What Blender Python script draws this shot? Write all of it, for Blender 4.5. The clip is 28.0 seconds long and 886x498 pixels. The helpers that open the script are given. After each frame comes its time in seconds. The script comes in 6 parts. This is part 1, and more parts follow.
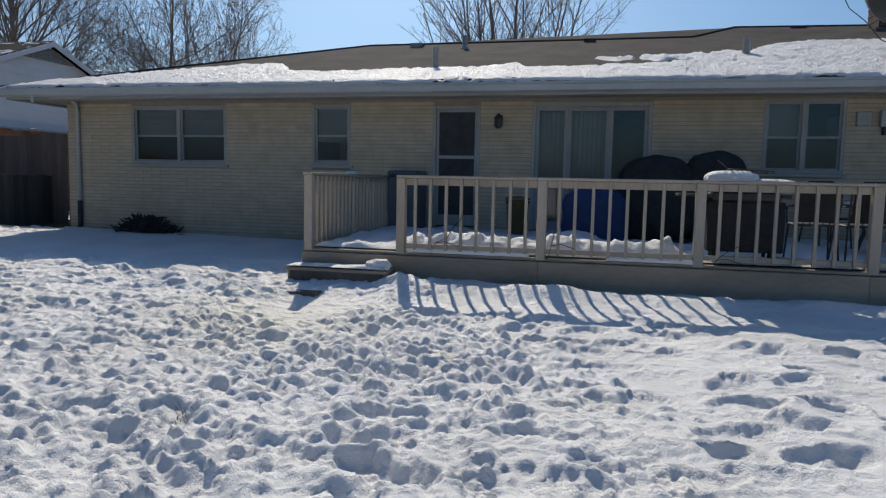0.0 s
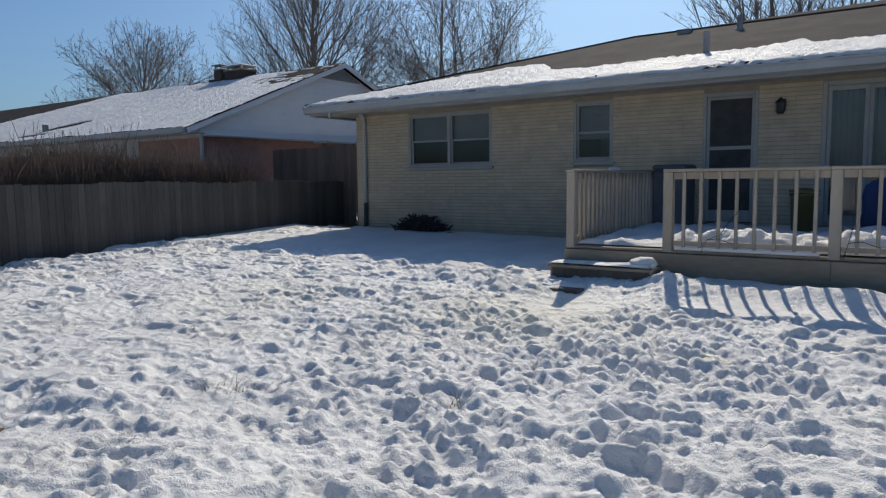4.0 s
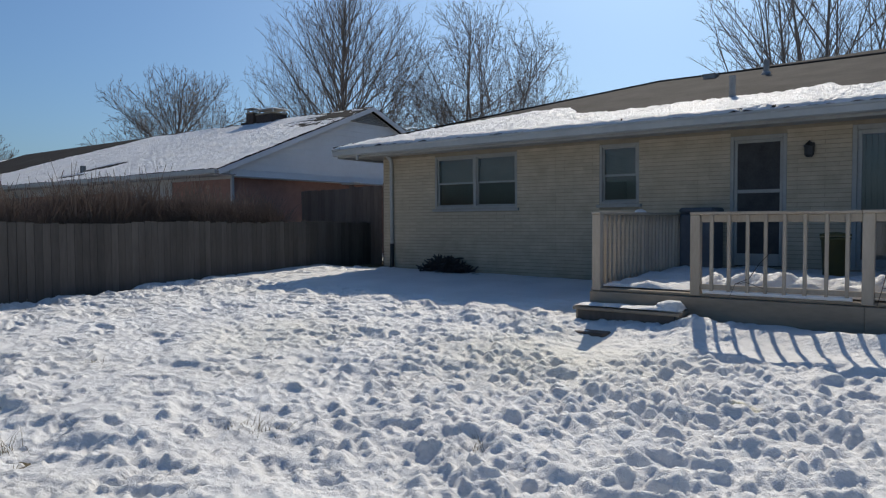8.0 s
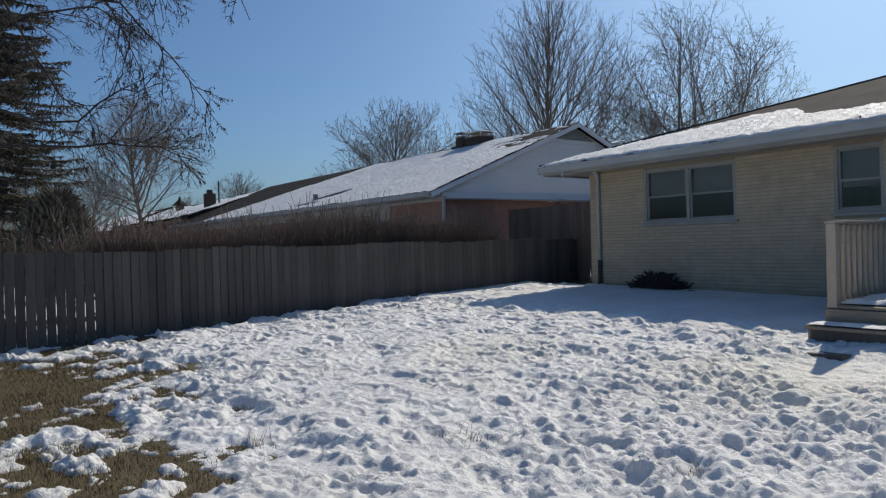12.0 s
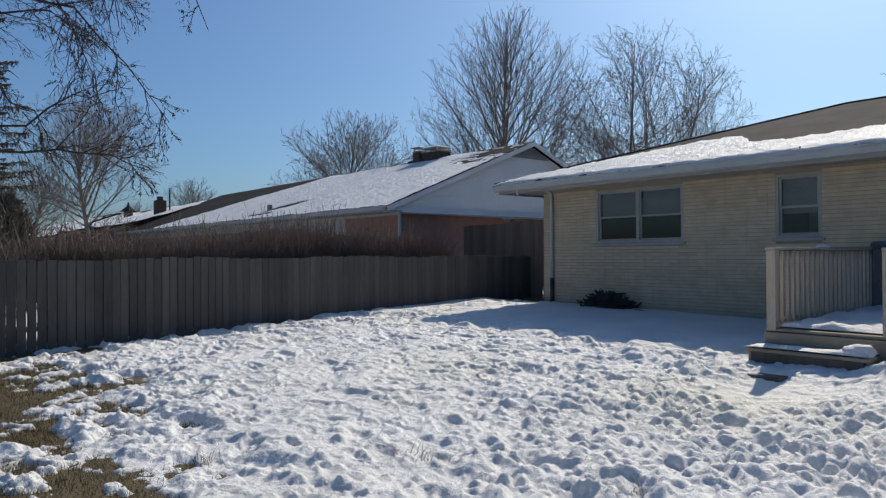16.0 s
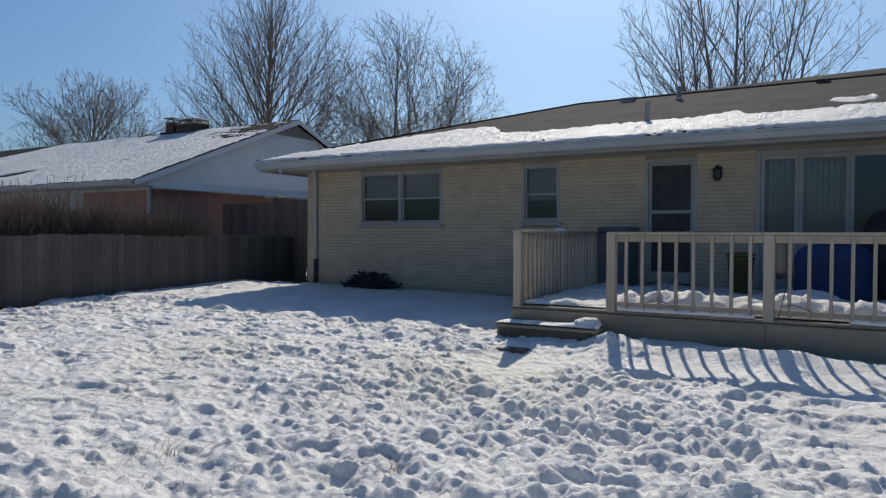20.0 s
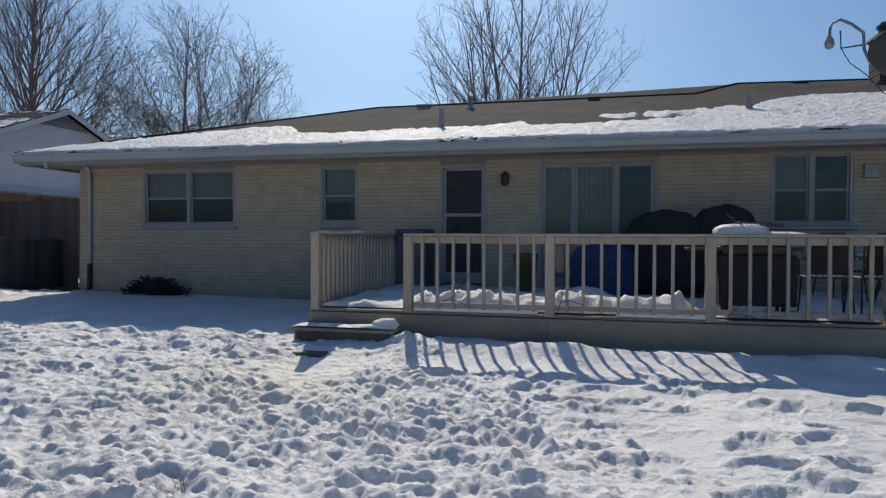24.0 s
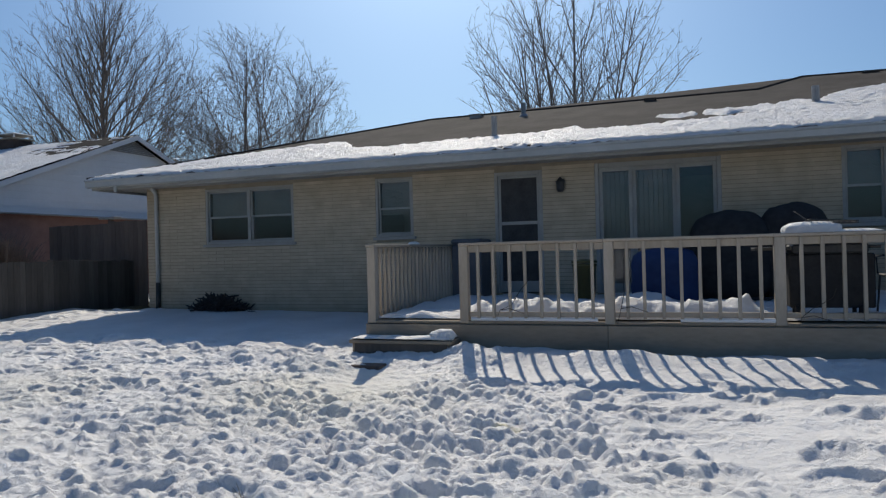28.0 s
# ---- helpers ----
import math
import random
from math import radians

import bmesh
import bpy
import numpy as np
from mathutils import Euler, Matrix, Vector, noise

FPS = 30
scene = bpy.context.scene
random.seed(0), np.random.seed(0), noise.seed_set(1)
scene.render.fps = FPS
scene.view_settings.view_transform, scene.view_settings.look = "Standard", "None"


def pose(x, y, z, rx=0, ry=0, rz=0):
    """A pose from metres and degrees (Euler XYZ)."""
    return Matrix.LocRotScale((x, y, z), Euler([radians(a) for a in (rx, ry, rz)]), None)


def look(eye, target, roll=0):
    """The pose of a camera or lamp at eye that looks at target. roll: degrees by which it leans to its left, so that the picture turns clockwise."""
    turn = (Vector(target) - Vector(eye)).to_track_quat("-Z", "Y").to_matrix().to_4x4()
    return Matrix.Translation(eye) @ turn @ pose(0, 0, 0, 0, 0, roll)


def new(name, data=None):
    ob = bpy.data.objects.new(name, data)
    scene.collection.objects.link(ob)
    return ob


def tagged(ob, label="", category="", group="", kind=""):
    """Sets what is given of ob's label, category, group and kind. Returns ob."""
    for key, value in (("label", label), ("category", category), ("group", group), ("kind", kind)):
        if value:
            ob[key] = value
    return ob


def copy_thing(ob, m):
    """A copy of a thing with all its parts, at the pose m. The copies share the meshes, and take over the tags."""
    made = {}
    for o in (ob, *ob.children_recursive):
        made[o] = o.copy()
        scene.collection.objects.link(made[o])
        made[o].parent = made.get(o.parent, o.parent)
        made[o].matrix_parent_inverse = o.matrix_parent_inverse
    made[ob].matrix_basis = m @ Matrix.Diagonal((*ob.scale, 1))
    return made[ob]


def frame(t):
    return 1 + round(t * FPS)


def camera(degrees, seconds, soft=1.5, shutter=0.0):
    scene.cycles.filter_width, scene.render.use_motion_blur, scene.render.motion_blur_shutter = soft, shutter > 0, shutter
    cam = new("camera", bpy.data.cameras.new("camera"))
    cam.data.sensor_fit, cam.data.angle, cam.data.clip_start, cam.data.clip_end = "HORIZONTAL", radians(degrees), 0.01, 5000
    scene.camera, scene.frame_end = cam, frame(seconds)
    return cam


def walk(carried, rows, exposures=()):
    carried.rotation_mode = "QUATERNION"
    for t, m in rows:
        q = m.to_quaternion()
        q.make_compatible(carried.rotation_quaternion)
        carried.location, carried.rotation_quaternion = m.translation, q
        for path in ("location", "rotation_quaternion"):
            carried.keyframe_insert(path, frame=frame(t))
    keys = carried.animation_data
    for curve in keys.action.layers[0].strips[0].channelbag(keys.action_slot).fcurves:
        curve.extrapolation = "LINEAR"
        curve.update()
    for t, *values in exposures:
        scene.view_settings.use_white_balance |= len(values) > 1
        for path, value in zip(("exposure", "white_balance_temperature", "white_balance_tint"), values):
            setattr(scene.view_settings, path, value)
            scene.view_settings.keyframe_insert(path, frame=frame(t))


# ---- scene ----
import functools
cam = camera(65.21, 28.0, soft=1.25)
EYE = 1.30
# seconds, place (metres from the standing point), yaw, pitch, roll
ROWS = [
    (0.0, -0.047, 0.060, 0.006, 13.25, -5.49, -1.16),
    (0.5, -0.058, 0.043, 0.013, 17.24, -5.63, -0.57),
    (1.0, -0.078, 0.017, -0.002, 21.36, -5.63, -0.54),
    (1.5, -0.091, 0.029, -0.008, 24.87, -5.45, -0.02),
    (2.0, -0.103, 0.038, -0.007, 28.34, -5.52, 0.39),
    (2.5, -0.103, 0.037, -0.005, 30.99, -5.71, 0.57),
    (3.0, -0.100, 0.044, -0.006, 32.39, -5.93, 0.77),
    (3.5, -0.098, 0.043, -0.005, 33.51, -5.86, 0.88),
    (4.0, -0.096, 0.038, -0.006, 34.29, -5.72, 0.68),
    (4.5, -0.083, 0.030, -0.003, 35.24, -5.25, 0.60),
    (6.5, -0.075, 0.027, -0.008, 36.28, -3.17, 0.28),
    (7.0, -0.076, 0.032, -0.006, 36.11, -2.96, 0.34),
    (7.5, -0.083, 0.025, -0.009, 36.14, -2.67, 0.28),
    (8.0, -0.079, 0.032, -0.010, 36.45, -2.27, 0.32),
    (8.5, -0.074, 0.037, -0.012, 36.69, -1.78, 0.34),
    (9.0, -0.077, 0.027, -0.014, 37.04, -1.52, 0.40),
    (9.5, -0.087, 0.025, -0.022, 38.56, -1.48, 0.65),
    (10.0, -0.072, 0.044, -0.007, 41.22, -1.34, 1.09),
    (10.5, -0.048, 0.026, -0.009, 44.33, -1.14, 1.22),
    (11.0, -0.036, 0.016, -0.017, 47.47, -0.87, 1.51),
    (11.5, -0.022, -0.002, -0.019, 50.74, -0.59, 1.82),
    (12.0, -0.013, -0.014, -0.014, 53.47, -0.54, 1.67),
    (12.5, 0.006, -0.037, 0.003, 55.93, -0.22, 1.49),
    (14.5, 0.086, -0.110, 0.063, 57.50, 1.10, 0.55),
    (15.0, 0.082, -0.092, 0.052, 54.90, 0.99, 0.72),
    (15.5, 0.050, -0.074, 0.049, 52.40, 0.86, 0.59),
    (16.0, 0.041, -0.063, 0.045, 49.72, 0.45, 0.39),
    (16.5, 0.021, -0.030, 0.035, 47.04, -0.13, 0.27),
    (17.0, 0.017, -0.018, 0.033, 44.89, -0.37, 0.28),
    (17.5, 0.024, -0.015, 0.029, 42.82, -0.30, 0.21),
    (18.0, 0.026, -0.001, 0.032, 40.29, -0.44, 0.15),
    (18.5, 0.028, 0.024, 0.033, 37.93, -0.41, 0.10),
    (19.0, 0.008, 0.044, 0.032, 35.16, -0.63, -0.07),
    (19.5, -0.013, 0.055, 0.029, 32.22, -1.02, -0.29),
    (20.0, -0.024, 0.060, 0.024, 30.48, -1.07, -0.32),
    (20.5, -0.031, 0.068, 0.024, 28.83, -1.08, -0.33),
    (21.0, -0.041, 0.073, 0.017, 27.12, -0.73, -0.43),
    (21.5, -0.044, 0.087, 0.021, 24.63, -0.77, -0.30),
    (22.0, -0.037, 0.053, -0.007, 21.59, -0.85, -0.48),
    (22.5, -0.036, 0.079, -0.017, 18.95, -0.80, -0.29),
    (24.5, -0.024, 0.144, 0.004, 13.10, -0.36, -0.28),
    (25.0, -0.011, 0.146, 0.007, 12.32, 0.67, -0.15),
    (25.5, -0.007, 0.139, 0.008, 10.64, 1.47, -0.05),
    (26.0, -0.026, 0.155, 0.006, 7.94, 1.71, 0.17),
    (26.5, 0.014, 0.141, 0.008, 7.72, 1.55, 0.58),
    (27.0, -0.004, 0.171, 0.005, 11.25, 1.10, 0.75),
    (27.5, -0.006, 0.209, -0.011, 16.04, 0.75, 1.13),
    (28.0, -0.003, 0.218, -0.017, 18.90, 0.24, 1.51),
]
walk(cam, [(t, pose(x, y, EYE + z, 90 + pitch, roll, yaw)) for t, x, y, z, yaw, pitch, roll in ROWS],
     [(0.0, 0.11), (4.5, 0.11), (7.0, 0.14), (9.0, 0.12), (11.0, 0.08), (12.5, 0.07), (14.5, 0.22), (16.0, 0.22), (17.0, 0.10), (20.0, 0.09), (22.5, 0.07), (28.0, 0.07)])

# ---- daylight ----
SUN_EL, SUN_AZ = radians(41.8), radians(-19.0)      # azimuth clockwise from +y
SUN_DIR = Vector((math.sin(SUN_AZ) * math.cos(SUN_EL), math.cos(SUN_AZ) * math.cos(SUN_EL), math.sin(SUN_EL)))
world = bpy.data.worlds.new("winter_sky")
scene.world = world
world.use_nodes = True
_n = world.node_tree.nodes
_sky = _n.new("ShaderNodeTexSky")
_sky.sky_type = "NISHITA"
_sky.sun_disc = False
_sky.sun_elevation, _sky.sun_rotation = SUN_EL, SUN_AZ
_sky.air_density, _sky.dust_density, _sky.ozone_density = 1.0, 1.9, 5.0
_n["Background"].inputs["Strength"].default_value = 0.074
_hs = _n.new("ShaderNodeMix")
_hs.data_type, _hs.blend_type = "RGBA", "MULTIPLY"
_hs.inputs[0].default_value = 1.0
_hs.inputs[7].default_value = (0.70, 0.93, 1.10, 1)
world.node_tree.links.new(_sky.outputs[0], _hs.inputs[6])
world.node_tree.links.new(_hs.outputs[2], _n["Background"].inputs["Color"])
_sun = bpy.data.lights.new("sun", "SUN")
_sun.energy, _sun.angle, _sun.color = 3.2, radians(0.55), (1.0, 0.91, 0.77)
new("sun", _sun).matrix_world = look((0, 0, 30), Vector((0, 0, 30)) - SUN_DIR)
scene.view_settings.exposure = 0.06


# ---- materials ----
def material(name, rough=0.7, metal=0.0):
    m = bpy.data.materials.new(name)
    m.use_nodes = True
    b = m.node_tree.nodes["Principled BSDF"]
    b.inputs["Roughness"].default_value, b.inputs["Metallic"].default_value = rough, metal
    return m, m.node_tree.nodes, m.node_tree.links, b


def noise_node(n, l, scale, detail=4.0, stretch=(1, 1, 1), coord="Object", rough=0.55):
    tc, mp, nz = n.new("ShaderNodeTexCoord"), n.new("ShaderNodeMapping"), n.new("ShaderNodeTexNoise")
    mp.inputs["Scale"].default_value = stretch
    nz.inputs["Scale"].default_value, nz.inputs["Detail"].default_value, nz.inputs["Roughness"].default_value = scale, detail, rough
    l.new(tc.outputs[coord], mp.inputs[0])
    l.new(mp.outputs[0], nz.inputs["Vector"])
    return nz.outputs["Fac"]


def ramp_node(n, l, fac, stops):
    r = n.new("ShaderNodeValToRGB")
    e = r.color_ramp.elements
    while len(e) < len(stops):
        e.new(0.5)
    for k, (p, c) in enumerate(stops):
        e[k].position, e[k].color = p, (*c, 1)
    l.new(fac, r.inputs[0])
    return r.outputs[0]


def mixed(n, l, fac, a, b, mode="MIX"):
    x = n.new("ShaderNodeMix")
    x.data_type, x.blend_type = "RGBA", mode
    for sock, v in ((x.inputs[0], fac), (x.inputs[6], a), (x.inputs[7], b)):
        if isinstance(v, (int, float)):
            sock.default_value = v
        elif isinstance(v, tuple):
            sock.default_value = (*v, 1)
        else:
            l.new(v, sock)
    return x.outputs[2]


def bumped(n, l, b, fac, strength, distance):
    u = n.new("ShaderNodeBump")
    u.inputs["Strength"].default_value, u.inputs["Distance"].default_value = strength, distance
    l.new(fac, u.inputs["Height"])
    l.new(u.outputs[0], b.inputs["Normal"])


def surface(name, dark, light, scale, rough=0.7, metal=0.0, stretch=(1, 1, 1), bump=0.0, fine=None, coord="Object", vary=0.0, spec=0.5):
    """Two-scale mottled surface: broad stains and a fine grain, with relief; vary: spread from piece to piece."""
    m, n, l, b = material(name, rough, metal)
    b.inputs["Specular IOR Level"].default_value = spec
    big = noise_node(n, l, scale, 5, stretch, coord)
    small = noise_node(n, l, fine or scale * 9, 3, stretch, coord)
    c = ramp_node(n, l, big, [(0.3, dark), (0.7, light)])
    c = mixed(n, l, 0.35, c, ramp_node(n, l, small, [(0.3, dark), (0.7, light)]))
    if vary:
        oi, hs, mr = n.new("ShaderNodeObjectInfo" if vary > 0 else "ShaderNodeNewGeometry"), n.new("ShaderNodeHueSaturation"), n.new("ShaderNodeMapRange")
        l.new(oi.outputs["Random" if vary > 0 else "Random Per Island"], mr.inputs[0])
        vary = abs(vary)
        mr.inputs[3].default_value, mr.inputs[4].default_value = 1 - vary, 1 + vary
        l.new(mr.outputs[0], hs.inputs["Value"])
        l.new(c, hs.inputs["Color"])
        c = hs.outputs[0]
    l.new(c, b.inputs["Base Color"])
    if bump:
        bumped(n, l, b, small, 0.6, bump)
    return m


def snow_material(name, a, c, scale, grain=0.004, soft=0.0, stains=()):
    """White grains over broad dirty patches; stains: place, width and tint."""
    m, n, l, b = material(name, 0.55)
    big, small, tiny = noise_node(n, l, scale, 5), noise_node(n, l, 26, 5, (1, 1, 1), "Object", 0.65), noise_node(n, l, 120, 2)
    dirt = noise_node(n, l, scale * 0.45, 6, (1, 1, 1), "Object", 0.65)
    base = mixed(n, l, ramp_node(n, l, dirt, [(0.52, (0, 0, 0)), (0.75, (0.55, 0.55, 0.55))]), ramp_node(n, l, big, [(0.3, a), (0.65, c)]), (0.74, 0.71, 0.63))
    for at, wide, tint in stains:
        tc, ds, mr, mk = n.new("ShaderNodeTexCoord"), n.new("ShaderNodeVectorMath"), n.new("ShaderNodeMapRange"), n.new("ShaderNodeMath")
        ds.operation, mk.operation, mk.use_clamp = "DISTANCE", "MULTIPLY", True
        ds.inputs[1].default_value = at
        l.new(tc.outputs["Object"], ds.inputs[0])
        l.new(ds.outputs["Value"], mr.inputs[0])
        mr.inputs[1].default_value, mr.inputs[2].default_value, mr.inputs[3].default_value, mr.inputs[4].default_value = wide, wide * 0.3, 0.0, 1.5
        l.new(mr.outputs[0], mk.inputs[0])
        l.new(small if wide < 0.5 else dirt, mk.inputs[1])
        base = mixed(n, l, mk.outputs[0], base, tint)
    l.new(base, b.inputs["Base Color"])
    b.inputs["Specular IOR Level"].default_value = 0.35
    add = n.new("ShaderNodeMath")
    add.operation = "MULTIPLY_ADD"
    add.inputs[1].default_value = 0.35
    l.new(tiny, add.inputs[0])
    l.new(small, add.inputs[2])
    bumped(n, l, b, add.outputs[0], 0.85, grain * 3)
    b.inputs["Subsurface Weight"].default_value = soft
    b.inputs["Subsurface Radius"].default_value = (1.0, 0.9, 0.8)
    b.inputs["Subsurface Scale"].default_value = 0.02
    return m


SNOW = snow_material("trodden_snow", (0.71, 0.702, 0.69), (0.83, 0.823, 0.81), 0.9, 0.0085, 0.10, (((-1.29, 5.35, -0.08), 0.13, (0.72, 0.62, 0.22)), ((-3.4, 6.2, -0.05), 1.8, (0.77, 0.745, 0.66)), ((-6.6, 5.6, -0.05), 1.5, (0.75, 0.73, 0.67))))
ROOF_SNOW = snow_material("roof_snow", (0.76, 0.765, 0.77), (0.87, 0.87, 0.875), 2.0, 0.015)
BRICK = surface("buff_brick", (0.39, 0.322, 0.225), (0.57, 0.48, 0.355), 3.0, 0.85, bump=0.003, fine=60, vary=0.06)
BRICK_FIELD = surface("buff_brick_field", (0.39, 0.322, 0.225), (0.57, 0.48, 0.355), 3.0, 0.85, bump=0.003, fine=60, vary=-0.06)
MORTAR = surface("mortar", (0.24, 0.205, 0.15), (0.34, 0.295, 0.22), 6.0, 0.95)
RED_BRICK = surface("red_brick", (0.235, 0.13, 0.10), (0.37, 0.205, 0.16), 4.0, 0.85, bump=0.003, fine=50, vary=0.2)
CHIMNEY_BRICK = surface("dark_brick", (0.045, 0.032, 0.026), (0.10, 0.07, 0.055), 5.0, 0.9, bump=0.004, fine=12)
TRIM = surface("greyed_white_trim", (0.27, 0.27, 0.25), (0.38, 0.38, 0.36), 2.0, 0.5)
GUTTER = surface("gutter_enamel", (0.33, 0.35, 0.35), (0.44, 0.455, 0.45), 1.2, 0.4)
SOFFIT = surface("soffit_paint", (0.34, 0.33, 0.31), (0.44, 0.43, 0.40), 1.5, 0.7)
SIDING = surface("white_siding", (0.74, 0.74, 0.74), (0.84, 0.84, 0.84), 0.8, 0.6)
SHINGLE = surface("brown_shingle", (0.052, 0.046, 0.042), (0.100, 0.089, 0.080), 1.3, 0.95, bump=0.006, fine=30, spec=0.08)
DARK_SHINGLE = surface("dark_shingle", (0.017, 0.016, 0.017), (0.040, 0.037, 0.036), 1.2, 0.95, bump=0.006, fine=30, spec=0.08)
RAIL_PAINT = surface("worn_cream_paint", (0.31, 0.26, 0.20), (0.46, 0.395, 0.315), 3.0, 0.65, stretch=(1, 1, 0.25), bump=0.001, fine=40, vary=0.06)
DECK_WOOD = surface("grey_deck_board", (0.205, 0.168, 0.125), (0.37, 0.305, 0.23), 2.0, 0.85, stretch=(0.3, 1, 1), bump=0.002, fine=25, vary=0.1)
FENCE_WOOD = surface("weathered_fence_wood", (0.064, 0.057, 0.051), (0.132, 0.118, 0.105), 2.2, 0.9, stretch=(1, 1, 0.15), bump=0.002, fine=22, vary=0.25)
GATE_WOOD = surface("stained_gate_wood", (0.105, 0.078, 0.063), (0.20, 0.15, 0.12), 2.2, 0.9, stretch=(1, 1, 0.15), bump=0.002, fine=22, vary=0.2)
BARK = surface("grey_bark", (0.17, 0.147, 0.127), (0.33, 0.29, 0.255), 5.0, 0.9, stretch=(1, 1, 0.3), bump=0.01)
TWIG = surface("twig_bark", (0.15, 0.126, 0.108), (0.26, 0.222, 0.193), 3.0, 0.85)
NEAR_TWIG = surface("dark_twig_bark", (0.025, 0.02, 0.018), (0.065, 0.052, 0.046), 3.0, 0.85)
NEEDLE = surface("spruce_needle", (0.055, 0.051, 0.038), (0.125, 0.112, 0.083), 1.0, 0.8)
GRASS = surface("dead_grass", (0.075, 0.056, 0.023), (0.205, 0.155, 0.070), 2.0, 0.9)
BRUSH = surface("brown_brush", (0.115, 0.085, 0.068), (0.23, 0.17, 0.135), 1.0, 0.9)
BLACK = surface("black_cover", (0.020, 0.020, 0.021), (0.045, 0.044, 0.045), 4.0, 0.75, bump=0.004, fine=14, spec=0.2)
IRON = surface("dark_metal", (0.032, 0.032, 0.032), (0.070, 0.069, 0.068), 6.0, 0.5, 0.4)
GALV = surface("grey_metal", (0.22, 0.22, 0.215), (0.36, 0.36, 0.35), 6.0, 0.6, 0.1)
DISH = surface("dish_enamel", (0.024, 0.026, 0.027), (0.046, 0.048, 0.048), 3.0, 0.5)
BLIND = surface("grey_blind", (0.20, 0.19, 0.175), (0.30, 0.29, 0.27), 3.0, 0.8)
BLUE = surface("blue_tarp", (0.014, 0.030, 0.085), (0.026, 0.055, 0.15), 2.5, 0.65, bump=0.01, fine=8, spec=0.25)
YELLOW = surface("yellow_plastic", (0.075, 0.064, 0.018), (0.12, 0.10, 0.026), 3.0, 0.5)
SCREEN = surface("door_screen", (0.045, 0.045, 0.046), (0.085, 0.084, 0.083), 4.0, 0.9, spec=0.1)
COOLER = surface("blue_grey_plastic", (0.075, 0.08, 0.09), (0.12, 0.125, 0.135), 3.0, 0.6)
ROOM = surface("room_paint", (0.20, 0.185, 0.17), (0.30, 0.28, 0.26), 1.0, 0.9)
GLASS, _gn, _gl, _gb = material("window_glass", 0.02)
_gb.inputs["Transmission Weight"].default_value, _gb.inputs["IOR"].default_value = 1.0, 1.45
_gb.inputs["Base Color"].default_value = (0.86, 0.85, 0.83, 1)


# ---- small builders ----
def thing(name, at=(0, 0, 0), label="", category="", group="", kind=""):
    ob = new(name)
    ob.location = at
    ob.empty_display_size = 0.2
    return tagged(ob, label, category, group, kind)


def finish(name, me, mat, parent=None, label="", origin=True):
    me.materials.append(mat)
    ob = new(name, me)
    if parent is not None:
        ob.parent = parent
        at = Vector(parent.location)
        up = parent.parent
        while up is not None:
            at += Vector(up.location)
            up = up.parent
        me.transform(Matrix.Translation(-at))
    return tagged(ob, label)


def part(name, bm, mat, parent=None, label="", smooth=False):
    me = bpy.data.meshes.new(name)
    bm.to_mesh(me)
    bm.free()
    if smooth:
        me.polygons.foreach_set("use_smooth", [True] * len(me.polygons))
    return finish(name, me, mat, parent, label)


def np_part(name, verts, faces, mat, parent=None, label="", smooth=False):
    me = bpy.data.meshes.new(name)
    me.from_pydata(verts, [], faces)
    if smooth:
        me.polygons.foreach_set("use_smooth", [True] * len(me.polygons))
    return finish(name, me, mat, parent, label)


def box(bm, x0, x1, y0, y1, z0, z1, bevel=0.0, m=None):
    r = bmesh.ops.create_cube(bm, size=1)
    vs = r["verts"]
    t = Matrix.Translation(((x0 + x1) / 2, (y0 + y1) / 2, (z0 + z1) / 2)) @ Matrix.Diagonal((abs(x1 - x0), abs(y1 - y0), abs(z1 - z0), 1))
    bmesh.ops.transform(bm, matrix=(m @ t if m else t), verts=vs)
    if bevel:
        es = list({e for v in vs for e in v.link_edges})
        bmesh.ops.bevel(bm, geom=es, offset=bevel, segments=1, affect="EDGES")
    return bm


def boxed(name, dims, mat, parent=None, label="", bevel=0.006):
    return part(name, box(bmesh.new(), *dims, bevel), mat, parent, label)


def tube(bm, pts, radii, sides=8, cap=True):
    """A bent, tapering round bar through the points."""
    rings = []
    pts = [Vector(p) for p in pts]
    if isinstance(radii, (int, float)):
        radii = [radii] * len(pts)
    for i, p in enumerate(pts):
        d = (pts[min(i + 1, len(pts) - 1)] - pts[max(i - 1, 0)]).normalized()
        a = d.cross(Vector((0, 0, 1)) if abs(d.z) < 0.9 else Vector((1, 0, 0))).normalized()
        b = d.cross(a)
        rings.append([bm.verts.new(p + radii[i] * (math.cos(k * math.tau / sides) * a + math.sin(k * math.tau / sides) * b)) for k in range(sides)])
    for r0, r1 in zip(rings, rings[1:]):
        for k in range(sides):
            bm.faces.new((r0[k], r0[(k + 1) % sides], r1[(k + 1) % sides], r1[k]))
    if cap:
        bm.faces.new(rings[0][::-1])
        bm.faces.new(rings[-1])
    return bm


def lathe(bm, profile, at=(0, 0, 0), sides=20, m=None):
    """Turns (radius, height) pairs round the z axis."""
    rings = []
    for r, z in profile:
        rings.append([bm.verts.new(Vector((r * math.cos(k * math.tau / sides), r * math.sin(k * math.tau / sides), z))) for k in range(sides)])
    for r0, r1 in zip(rings, rings[1:]):
        for k in range(sides):
            bm.faces.new((r0[k], r0[(k + 1) % sides], r1[(k + 1) % sides], r1[k]))
    bm.faces.new(rings[0][::-1])
    bm.faces.new(rings[-1])
    vs = [v for r in rings for v in r]
    bmesh.ops.transform(bm, matrix=Matrix.Translation(at) @ (m or Matrix()), verts=vs)
    return bm


